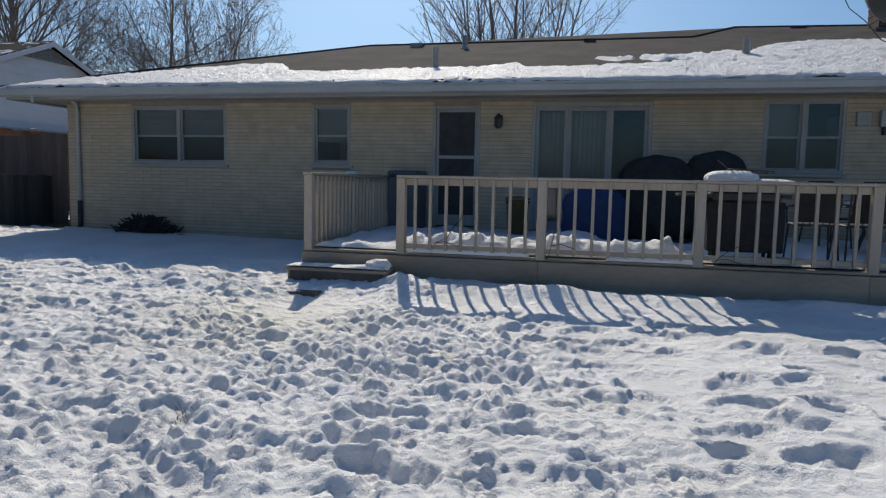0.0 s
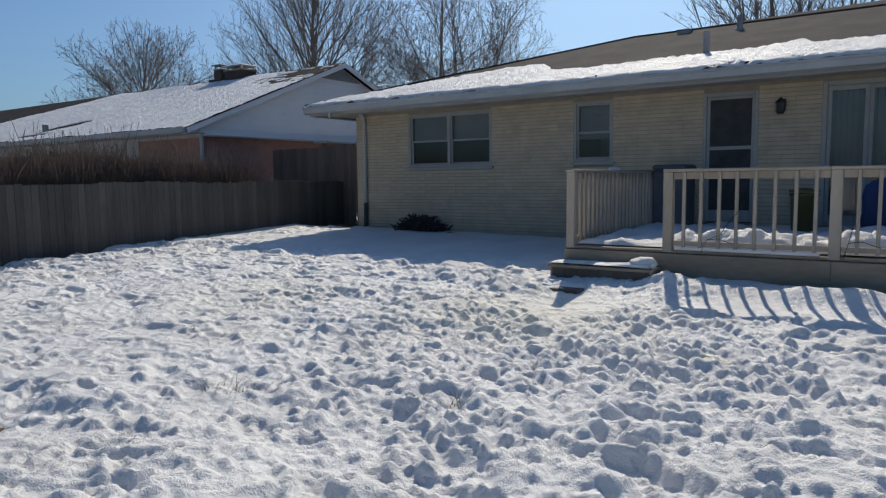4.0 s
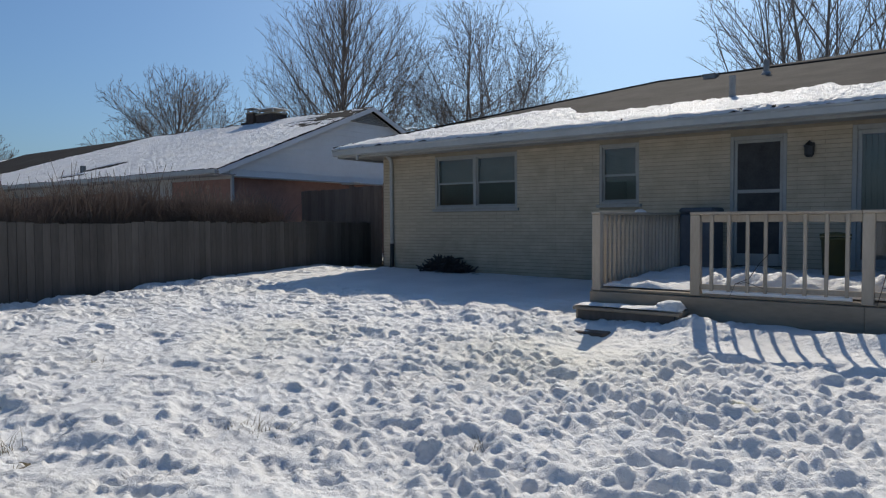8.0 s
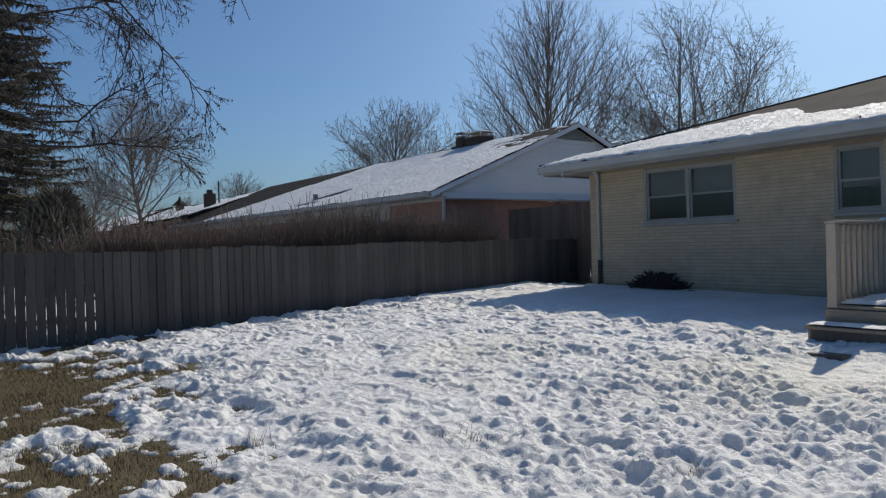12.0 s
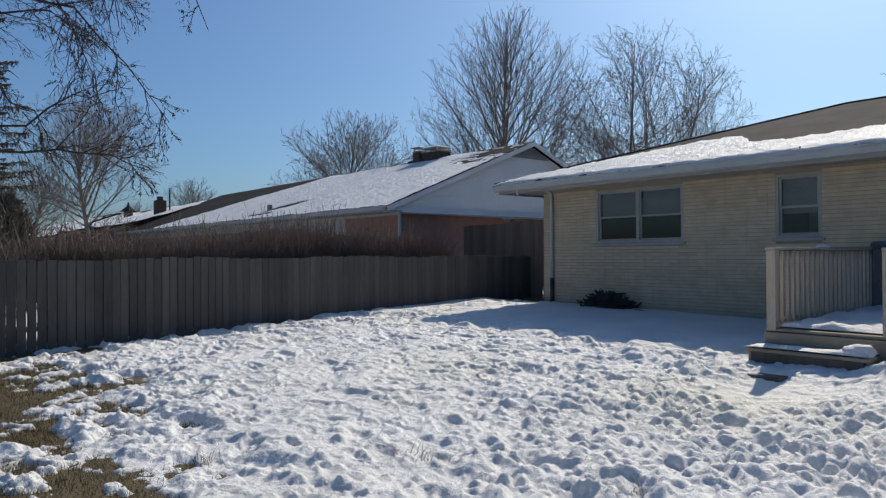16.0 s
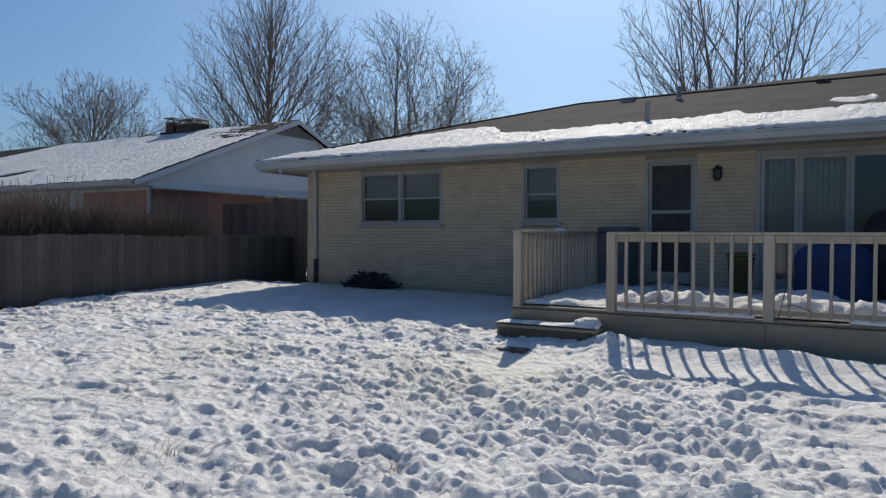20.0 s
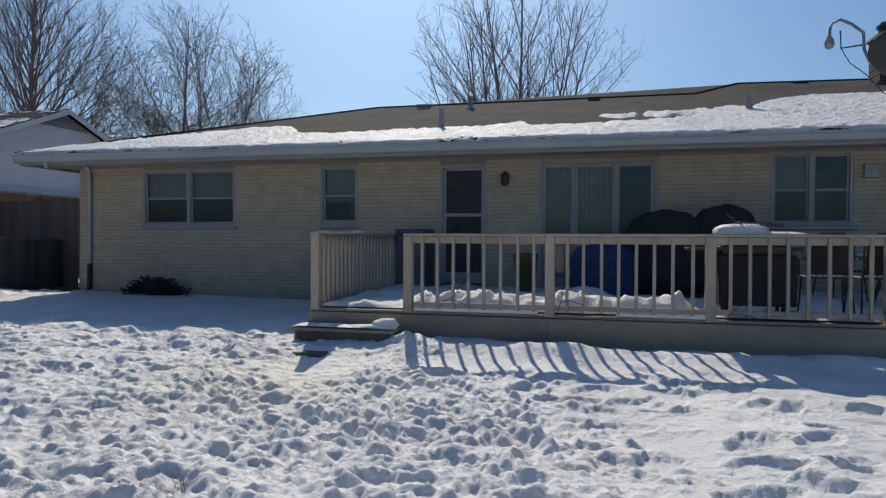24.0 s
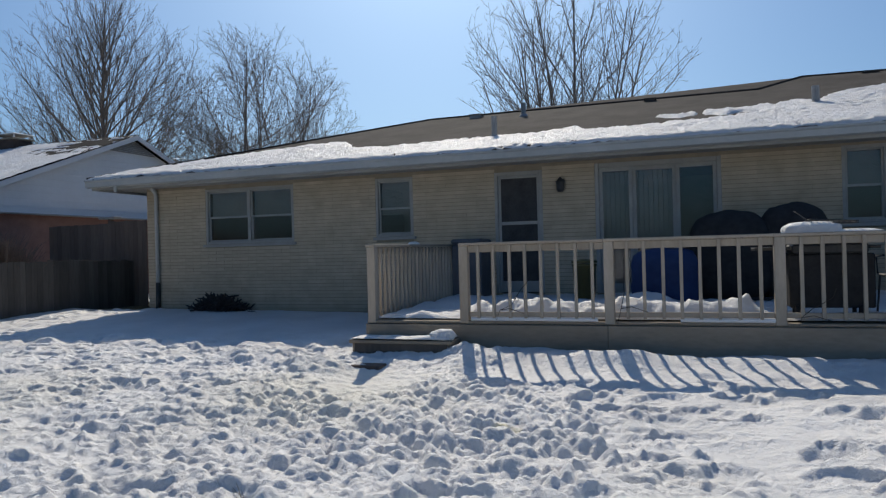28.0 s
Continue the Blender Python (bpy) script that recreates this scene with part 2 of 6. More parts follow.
@functools.lru_cache(maxsize=None)
def lattice_table(seed):
    return np.random.RandomState(seed).uniform(-1, 1, (256, 256))


def lattice(x, y, seed):
    """Smooth value noise, -1 to 1, on arrays."""
    g = lattice_table(seed)
    xi, yi = np.floor(x).astype(int), np.floor(y).astype(int)
    fx, fy = x - xi, y - yi
    fx, fy = fx * fx * (3 - 2 * fx), fy * fy * (3 - 2 * fy)
    a, b = g[xi % 256, yi % 256], g[(xi + 1) % 256, yi % 256]
    c, d = g[xi % 256, (yi + 1) % 256], g[(xi + 1) % 256, (yi + 1) % 256]
    return (a * (1 - fx) + b * fx) * (1 - fy) + (c * (1 - fx) + d * fx) * fy


def fbm(x, y, size, seed, octaves=4, gain=0.5):
    v, a = 0, 1.0
    for k in range(octaves):
        v = v + a * lattice(x / size * 2 ** k + 17.3 * k, y / size * 2 ** k + 5.1 * k, seed + k)
        a *= gain
    return v


def grid_faces(nx, ny, mask=None):
    i = np.arange(nx * ny).reshape(nx, ny)
    f = np.stack([i[:-1, :-1], i[1:, :-1], i[1:, 1:], i[:-1, 1:]], -1).reshape(-1, 4)
    return f if mask is None else f[mask.reshape(-1)]


def sheet(name, verts, faces, mat, parent=None, label="", smooth=True):
    """A large mesh of quads from arrays."""
    me = bpy.data.meshes.new(name)
    me.vertices.add(len(verts))
    me.vertices.foreach_set("co", np.asarray(verts, dtype=np.float32).ravel())
    me.loops.add(len(faces) * 4)
    me.loops.foreach_set("vertex_index", np.asarray(faces, dtype=np.int32).ravel())
    me.polygons.add(len(faces))
    me.polygons.foreach_set("loop_start", np.arange(len(faces), dtype=np.int32) * 4)
    me.polygons.foreach_set("use_smooth", np.full(len(faces), smooth))
    me.update(calc_edges=True)
    me.validate()
    return finish(name, me, mat, parent, label)


# ---- the ground ----
def ground_z(x, y):
    """The yard falls gently from the house towards the fence's open end."""
    return -0.335 + 0.030 * np.clip(y, -8.0, 12.5) + 0.0008 * np.clip(-x - 2.0, 0, 11) * np.clip(y, 0, 11) - 0.035 * np.exp(-((y - 6.8) / 1.0) ** 2) * np.clip((x + 5) / 2, 0, 1)


def build_ground():
    ax = np.concatenate([-np.geomspace(900, 16, 26), np.arange(-15.5, 9.6, 0.25), np.geomspace(10, 900, 26)])
    ay = np.concatenate([-np.geomspace(900, 7, 24), np.arange(-6.5, 14.1, 0.25), np.geomspace(14.6, 900, 30)])
    X, Y = np.meshgrid(ax, ay, indexing="ij")
    far = np.clip((np.hypot(X, Y) - 25) / 60, 0, 1)
    Z = ground_z(X, Y) + 0.012 * fbm(X, Y, 0.8, 3) + far * 0.2 * fbm(X, Y, 30, 9)
    m, n, l, b = material("winter_lawn", 0.9)
    patch, blades, tint = noise_node(n, l, 0.35, 6), noise_node(n, l, 45, 4), noise_node(n, l, 3.0, 4)
    lawn = mixed(n, l, 0.5, ramp_node(n, l, tint, [(0.3, (0.050, 0.040, 0.016)), (0.7, (0.125, 0.090, 0.042))]), ramp_node(n, l, blades, [(0.3, (0.03, 0.025, 0.012)), (0.7, (0.20, 0.155, 0.078))]))
    l.new(lawn, b.inputs["Base Color"])
    bumped(n, l, b, blades, 1.0, 0.02)
    g = sheet("ground", np.stack([X, Y, Z], -1).reshape(-1, 3), grid_faces(len(ax), len(ay)), m)
    tagged(g, "brown winter lawn of matted dead grass", "ground", kind="structure")


def stamp(H, x0, y0, step, cx, cy, rx, ry, turn, depth, rim):
    """Presses one print into the snow: a pit with a pushed-up lip."""
    r = 2.1 * max(rx, ry)
    i0, i1 = max(int((cx - r - x0) / step), 0), min(int((cx + r - x0) / step) + 2, H.shape[0])
    j0, j1 = max(int((cy - r - y0) / step), 0), min(int((cy + r - y0) / step) + 2, H.shape[1])
    if i0 >= i1 or j0 >= j1:
        return
    X, Y = np.meshgrid(x0 + step * np.arange(i0, i1) - cx, y0 + step * np.arange(j0, j1) - cy, indexing="ij")
    u, v = (X * math.cos(turn) + Y * math.sin(turn)) / rx, (-X * math.sin(turn) + Y * math.cos(turn)) / ry
    d = np.sqrt(u * u + v * v) + 0.42 * lattice(X * 0.9 / ry + cx * 31, Y * 0.9 / ry + cy * 17, 5) + 0.16 * lattice(X * 27 + cx * 13, Y * 27 + cy * 7, 6)
    pit = 1 / (1 + np.exp((d - 0.95) * 7.5))
    H[i0:i1, j0:j1] += -depth * pit + rim * np.exp(-((d - 1.32) / 0.24) ** 2)


def melt_at(X, Y):
    """Where the snow has worn through to the grass, above zero."""
    m = 1.10 - np.hypot((X + 9.5) / 2.7, (Y - 0.75) / 1.30)
    m = np.maximum(m, 0.62 - np.hypot((X + 5.3) / 1.5, (Y - 1.0) / 1.0))
    m = np.maximum(m, 0.72 - np.hypot((X + 7.0) / 2.6, (Y + 0.1) / 0.75))
    m = np.maximum(m, 0.50 - np.hypot((X + 12.6) / 0.8, (Y - 3.0) / 5.0))
    return m + 0.62 * fbm(X * 1.0 - 0.3 * Y, Y * 1.1, 0.32, 81, 5, 0.62) - 0.03


def build_snow():
    step = 0.018
    xs, ys = np.arange(-13.0, 7.2, step), np.arange(-0.9, 12.35, step)
    X, Y = np.meshgrid(xs, ys, indexing="ij")
    R = random.Random(11)
    # how trodden: most from the steps to the yard's middle
    trod = np.exp(-((X + 1.9) / 2.3) ** 2 - ((Y - 5.0) / 2.9) ** 2) + 0.55 * np.exp(-((X + 5.0) / 2.6) ** 2 - ((Y - 7.0) / 1.5) ** 2)
    shade = np.clip((Y - 9.0) / 0.8, 0, 1) * np.clip((-4.3 - X) / 0.5, 0, 1)
    smooth = np.clip((X - 0.3 + 0.5 * (Y - 3.5)) / 1.0, 0, 1) * np.clip((Y - 2.4) / 1.0, 0, 1) * np.clip((X + 1.9) / 0.5, 0, 1)
    smooth = np.maximum(smooth, np.clip((X + 2.4) / 0.5, 0, 1) * np.clip((Y - 6.7) / 0.5, 0, 1))
    trod = np.clip(trod, 0.0, 1.0) * (1 - 0.9 * shade) * (1 - 0.75 * smooth)
    crust = (1 - 0.8 * shade) * (1 - 0.5 * smooth)
    wx, wy = X + 0.09 * fbm(X, Y, 0.5, 23, 3), Y + 0.09 * fbm(X, Y, 0.5, 29, 3)
    H = 0.092 + 0.020 * fbm(X, Y, 1.7, 21, 3) + 0.010 * crust * fbm(wx, wy, 0.55, 31, 3, 0.45)
    H += smooth * 0.034 * fbm(X + 0.4 * Y, Y, 0.62, 67, 3, 0.45)
    # melted crust that breaks off in low shelves
    shelf = fbm(wx * 0.55 + 0.25 * wy, wy, 0.42, 41, 4, 0.55)
    H += crust * (1 - 0.6 * trod) * (0.021 * np.tanh(4.0 * shelf) + 0.011 * np.tanh(5 * fbm(wx * 0.6, wy, 0.19, 45, 3, 0.5)))

    def amount(x, y):
        i, j = min(max(int((x + 13) / step), 0), len(xs) - 1), min(max(int((y + 0.9) / step), 0), len(ys) - 1)
        return trod[i, j], smooth[i, j], shade[i, j]

    def prints(count, chance, size, deep, lip):
        for _ in range(count):
            cx, cy = R.uniform(-12.5, 6.6), R.uniform(-0.5, 9.0)
            k, sm, sh = amount(cx, cy)
            if R.random() > chance(k) * (1 - 0.93 * sm) * (1 - sh):
                continue
            a = R.uniform(*size) * (0.85 + 0.25 * k)
            stamp(H, -13.0, -0.9, step, cx, cy, a * R.uniform(1.2, 2.5), a, R.uniform(-0.5, 0.5), R.uniform(*deep) * (0.46 + 0.16 * k), R.uniform(*lip))

    # old paw and boot prints, widened by the thaw
    prints(2600, lambda k: 0.27 + 0.08 * k, (0.05, 0.095), (0.032, 0.066), (0.004, 0.012))
    prints(1700, lambda k: 0.16 + 0.45 * k, (0.085, 0.14), (0.045, 0.080), (0.006, 0.018))
    prints(2000, lambda k: 0.12 + 0.02 * k, (0.026, 0.05), (0.026, 0.050), (0.003, 0.008))
    # clods kicked up between the prints
    for _ in range(9000):
        cx, cy = R.gauss(-2.2, 2.3), R.gauss(4.9, 2.0)
        if -8 < cx < 5 and 0 < cy < 8.4:
            k, sm, sh = amount(cx, cy)
            if R.random() < (0.1 + 0.9 * k) * (1 - sm):
                a = R.choice((0.014, 0.018, 0.024, 0.030, 0.038, 0.052)) * R.uniform(0.8, 1.25)
                stamp(H, -13.0, -0.9, step, cx, cy, a * R.uniform(0.9, 1.4), a, R.uniform(0, 3), -a * R.uniform(0.40, 0.75), 0.0)
    # single boot prints, rounded by the thaw, over the smooth part
    left = []
    for _ in range(900):
        cx, cy = R.uniform(-1.8, 6.5), R.uniform(2.4, 7.3)
        k, sm, sh = amount(cx, cy)
        if sm > 0.4 and len(left) < 85 and all(math.hypot(cx - a, (cy - b) * 1.2) > 0.37 for a, b in left):
            left.append((cx, cy))
            turn = R.choice((-0.5, 0.1, 0.6)) + R.uniform(-0.4, 0.4)
            stamp(H, -13.0, -0.9, step, cx, cy, R.uniform(0.15, 0.26), R.uniform(0.10, 0.15), turn, R.uniform(0.045, 0.080), R.uniform(0.010, 0.022))
            if R.random() < 0.5:
                stamp(H, -13.0, -0.9, step, cx + R.uniform(0.12, 0.2), cy + R.uniform(-0.1, 0.1), R.uniform(0.10, 0.16), R.uniform(0.08, 0.11), turn, R.uniform(0.03, 0.06), 0.008)
    crumb = fbm(wx, wy, 0.13, 51, 3, 0.6)
    H += 0.017 * trod * np.maximum(crumb, -0.4) + (0.0042 * crust + 0.0075 * trod + 0.0012) * fbm(X, Y, 0.075, 61, 3, 0.6)
    # crumbly crust: small rounded grains with sharp creases between them
    H += (0.007 * crust + 0.011 * trod + 0.002) * (0.4 - np.abs(fbm(wx, wy, 0.085, 65, 2, 0.6))) + (0.0030 * crust + 0.003 * trod + 0.001) * fbm(X, Y, 0.045, 69, 2, 0.6)
    # cast lumps where the sun stops at the eave's shadow
    lump = np.maximum(fbm(wx, wy, 0.30, 77, 3, 0.55), -0.2)
    H += 0.070 * lump * np.exp(-((Y - 8.35) / 0.40) ** 2) * np.clip((-4.3 - X) / 0.4, 0, 1)
    H += 0.060 * lump * np.exp(-((X + 11.6) / 0.9) ** 2) * np.clip((Y - 8.3) / 0.5, 0, 1)
    H = 0.090 + 0.095 * np.tanh((H - 0.090) / 0.095)
    # bank against the deck, heap by the step
    H += 0.05 * np.exp(-((Y - 8.6) / 0.5) ** 2) * np.clip((0.9 - X) / 2.0, 0, 1) * np.clip((X + 4.4) / 0.6, 0, 1)
    H += (0.085 + 0.040 * fbm(X, Y, 0.50, 87, 3)) * np.exp(-((Y - 8.14) / 0.24) ** 2) * np.clip((X + 2.7) / 0.4, 0, 1)
    H += 0.10 * np.exp(-((X + 2.55) / 0.35) ** 2 - ((Y - 8.25) / 0.28) ** 2) * (1 + 0.5 * fbm(X, Y, 0.16, 71, 2))
    H += 0.09 * np.exp(-((Y - 7.5 - 0.15 * np.sin(X * 2)) / 0.25) ** 2) * np.exp(-((X + 4.7) / 1.3) ** 2) * (1 + 0.8 * fbm(X, Y, 0.25, 73, 2))
    # path trodden down in front of the steps
    path = np.exp(-((X + 3.2) / 0.55) ** 4 - ((Y - 7.1) / 0.85) ** 4)
    H = H * (1 - 0.75 * path)
    H = np.maximum(H, 0.012 + 0.003 * crumb)
    # thin melted sheets round the bare grass
    m = melt_at(X, Y)
    k = np.clip((m + 0.75) / 0.6, 0, 1) * 0.93
    H = H * (1 - k) + (0.021 + 0.012 * np.tanh(3 * shelf) + 0.005 * crumb) * k
    H -= 0.055 * np.clip((m + 0.10) / 0.30, 0, 1)
    edge = np.clip((Y + 0.9) / 0.6, 0, 1) * np.clip((7.2 - X) / 0.6, 0, 1)
    H = H * edge + 0.06 * (1 - edge)
    Z = ground_z(X, Y) + H
    keep = (Z[:-1, :-1] + 0.06 > ground_z(X, Y)[:-1, :-1])
    s = sheet("snow_cover", np.stack([X, Y, Z], -1).reshape(-1, 3), grid_faces(len(xs), len(ys), keep), SNOW)
    tagged(s, "white trodden snow full of paw prints and boot prints", "snow", kind="stuff")
    # the rest of the garden, out of the trodden part
    for nm, x0, x1, y0, y1 in (("snow_cover", -40.0, -13.05, -30.0, 60.0), ("snow_cover", -260.0, 260.0, -400.0, -30.0), ("snow_cover", 40.0, 160.0, -30.0, 60.0), ("snow_cover", -13.0, 40.0, -30.0, -0.9), ("snow_cover", 7.2, 40.0, -0.9, 11.0)):
        ax, ay = np.linspace(x0, x1, 110), np.linspace(y0, y1, 110)
        A, B = np.meshgrid(ax, ay, indexing="ij")
        C = ground_z(A, B) + 0.06 + 0.03 * fbm(A, B, 3.0, 91, 4) * np.clip((np.hypot(A + 2, B - 5) - 10) / 6, 0, 1)
        t = sheet(nm, np.stack([A, B, C], -1).reshape(-1, 3), grid_faces(110, 110), SNOW)
        tagged(t, "thin white snow lying over the lawn", "snow", kind="stuff")


build_ground()
build_snow()

# ---- the house ----
WALL_Y, EAVE_Y, EAVE_Z, PITCH = 12.5, 11.66, 3.01, 0.306
HOUSE_L, HOUSE_R, HOUSE_B = -11.03, 13.6, 22.35


def roof_z(y):
    return EAVE_Z + PITCH * (y - EAVE_Y)


house = thing("ranch_house", (HOUSE_L, WALL_Y, 0.1), "low ranch house of buff brick with a shallow brown hipped roof", "house")
OPENINGS = [(-9.50, -7.37, 1.57, 2.73), (-5.56, -4.78, 1.60, 2.73), (-3.18, -2.30, 0.50, 2.70), (-1.38, 0.67, 0.50, 2.75), (2.42, 3.65, 1.57, 2.78)]


def pierced(x0, x1, z0, z1, y0, y1, holes):
    """One wall slab with its openings cut through."""
    xs = sorted({x0, x1, *[h[0] for h in holes], *[h[1] for h in holes]})
    zs = sorted({z0, z1, *[h[2] for h in holes], *[h[3] for h in holes]})
    bm = bmesh.new()
    grid = {(i, j, k): bm.verts.new((x, y, z)) for i, x in enumerate(xs) for j, z in enumerate(zs) for k, y in enumerate((y0, y1))}
    solid = {(i, j) for i in range(len(xs) - 1) for j in range(len(zs) - 1) if not any(h[0] <= xs[i] < h[1] and h[2] <= zs[j] < h[3] for h in holes)}
    for i, j in solid:
        bm.faces.new((grid[i, j, 0], grid[i + 1, j, 0], grid[i + 1, j + 1, 0], grid[i, j + 1, 0]))
        bm.faces.new((grid[i, j, 1], grid[i, j + 1, 1], grid[i + 1, j + 1, 1], grid[i + 1, j, 1]))
        for di, dj, p, q in ((-1, 0, (i, j + 1), (i, j)), (1, 0, (i + 1, j), (i + 1, j + 1)), (0, -1, (i, j), (i + 1, j)), (0, 1, (i + 1, j + 1), (i, j + 1))):
            if (i + di, j + dj) not in solid:
                bm.faces.new((grid[(*p, 0)], grid[(*q, 0)], grid[(*q, 1)], grid[(*p, 1)]))
    bmesh.ops.delete(bm, geom=[v for v in bm.verts if not v.link_faces], context="VERTS")
    bmesh.ops.recalc_face_normals(bm, faces=bm.faces)
    return bm


def build_wall():
    y0, y1, z0, z1 = WALL_Y, WALL_Y + 0.24, -0.25, 2.84
    w = part("wall", pierced(HOUSE_L, HOUSE_R, z0, z1, y0, y1, OPENINGS), MORTAR, house, "buff brick wall in thin courses")
    for q in ((HOUSE_L, HOUSE_L + 0.24, y1, HOUSE_B), (HOUSE_R - 0.24, HOUSE_R, y1, HOUSE_B), (HOUSE_L, HOUSE_R, HOUSE_B, HOUSE_B + 0.24)):
        boxed("wall", (*q, z0, z1), BRICK, house, bevel=0)
    xl, xr = HOUSE_L + 0.24, HOUSE_R - 0.24
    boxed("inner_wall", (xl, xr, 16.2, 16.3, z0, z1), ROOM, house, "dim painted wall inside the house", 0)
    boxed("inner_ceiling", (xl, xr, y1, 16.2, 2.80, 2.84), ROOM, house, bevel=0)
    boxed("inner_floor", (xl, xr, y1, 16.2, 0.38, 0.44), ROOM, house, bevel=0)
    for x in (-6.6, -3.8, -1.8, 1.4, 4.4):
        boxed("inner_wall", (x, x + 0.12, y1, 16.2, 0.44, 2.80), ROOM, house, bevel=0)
    return w


def build_roof():
    L, Rr, B = HOUSE_L - 0.83, HOUSE_R + 0.83, 23.1
    E = EAVE_Z
    p = [(L, EAVE_Y, E), (Rr, EAVE_Y, E), (-6.12, 17.40, roof_z(17.40)), (1.75, 17.45, roof_z(17.45)), (2.85, 18.75, 5.25), (Rr - 6.4, 18.65, roof_z(18.65)), (L, B, E), (Rr, B, E)]
    th = 0.09
    v = p + [(x, y, z - th) for x, y, z in p]
    f = [(0, 1, 5, 4, 3, 2), (2, 6, 0), (1, 7, 5), (6, 2, 3, 4, 5, 7)]
    f += [tuple(k + 8 for k in q[::-1]) for q in f]
    f += [(0, 8, 9, 1), (6, 14, 8, 0), (1, 9, 15, 7), (7, 15, 14, 6)]
    me = bpy.data.meshes.new("roof")
    me.from_pydata(v, [], f)
    roof = finish("roof", me, SHINGLE, house, "brown asphalt shingles on a shallow hipped roof")
    for a, b in ((0, 2), (2, 3), (3, 4), (4, 5), (1, 5)):
        up = Vector((0, 0, 0.012))
        part("ridge_cap", tube(bmesh.new(), [Vector(p[a]) + up, Vector(p[b]) + up], 0.026, 6), SHINGLE, house)
    boxed("soffit", (L + 0.12, Rr - 0.12, EAVE_Y + 0.1, WALL_Y - 0.002, 2.82, 2.838), SOFFIT, house, bevel=0)
    boxed("soffit", (L + 0.12, HOUSE_L - 0.002, WALL_Y, B - 0.12, 2.82, 2.838), SOFFIT, house, bevel=0)
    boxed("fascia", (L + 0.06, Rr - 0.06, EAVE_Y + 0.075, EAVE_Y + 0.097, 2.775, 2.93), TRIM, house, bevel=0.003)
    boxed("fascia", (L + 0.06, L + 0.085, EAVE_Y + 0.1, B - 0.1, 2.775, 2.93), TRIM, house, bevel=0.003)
    # trough with a rolled lip
    bm = bmesh.new()
    prof = [(0.072, -0.03), (0.072, -0.175), (0.0, -0.195), (-0.055, -0.17), (-0.062, -0.08), (-0.085, -0.055), (-0.085, -0.03), (-0.068, -0.03), (-0.045, -0.07), (-0.04, -0.155), (0.0, -0.18), (0.06, -0.165), (0.06, -0.03)]
    prof = [(y, EAVE_Z + z) for y, z in prof]
    a = [bm.verts.new((L + 0.02, EAVE_Y + y, z)) for y, z in prof]
    b = [bm.verts.new((Rr - 0.02, EAVE_Y + y, z)) for y, z in prof]
    for k in range(len(prof)):
        q = (k + 1) % len(prof)
        bm.faces.new((a[k], a[q], b[q], b[k]))
    bm.faces.new(a[::-1])
    bm.faces.new(b)
    part("gutter", bm, GUTTER, house, "pale enamelled gutter along the eave")
    bm = tube(bmesh.new(), [(-10.74, WALL_Y - 0.20, 2.81), (-10.74, WALL_Y - 0.10, 2.74), (-10.74, WALL_Y - 0.062, 2.66), (-10.74, WALL_Y - 0.062, 0.78)], 0.043, 8)
    part("downspout", bm, GUTTER, house, "pale downspout at the house corner", True)
    part("downspout", tube(bmesh.new(), [(-10.74, WALL_Y - 0.062, 0.778), (-10.74, WALL_Y - 0.075, 0.05)], 0.05, 8), IRON, house, "dark lower end of the downspout", True)
    part("gutter_outlet", tube(bmesh.new(), [(-11.1, EAVE_Y, EAVE_Z - 0.18), (-11.1, EAVE_Y + 0.01, EAVE_Z - 0.30)], 0.035, 8), GUTTER, house)
    return roof


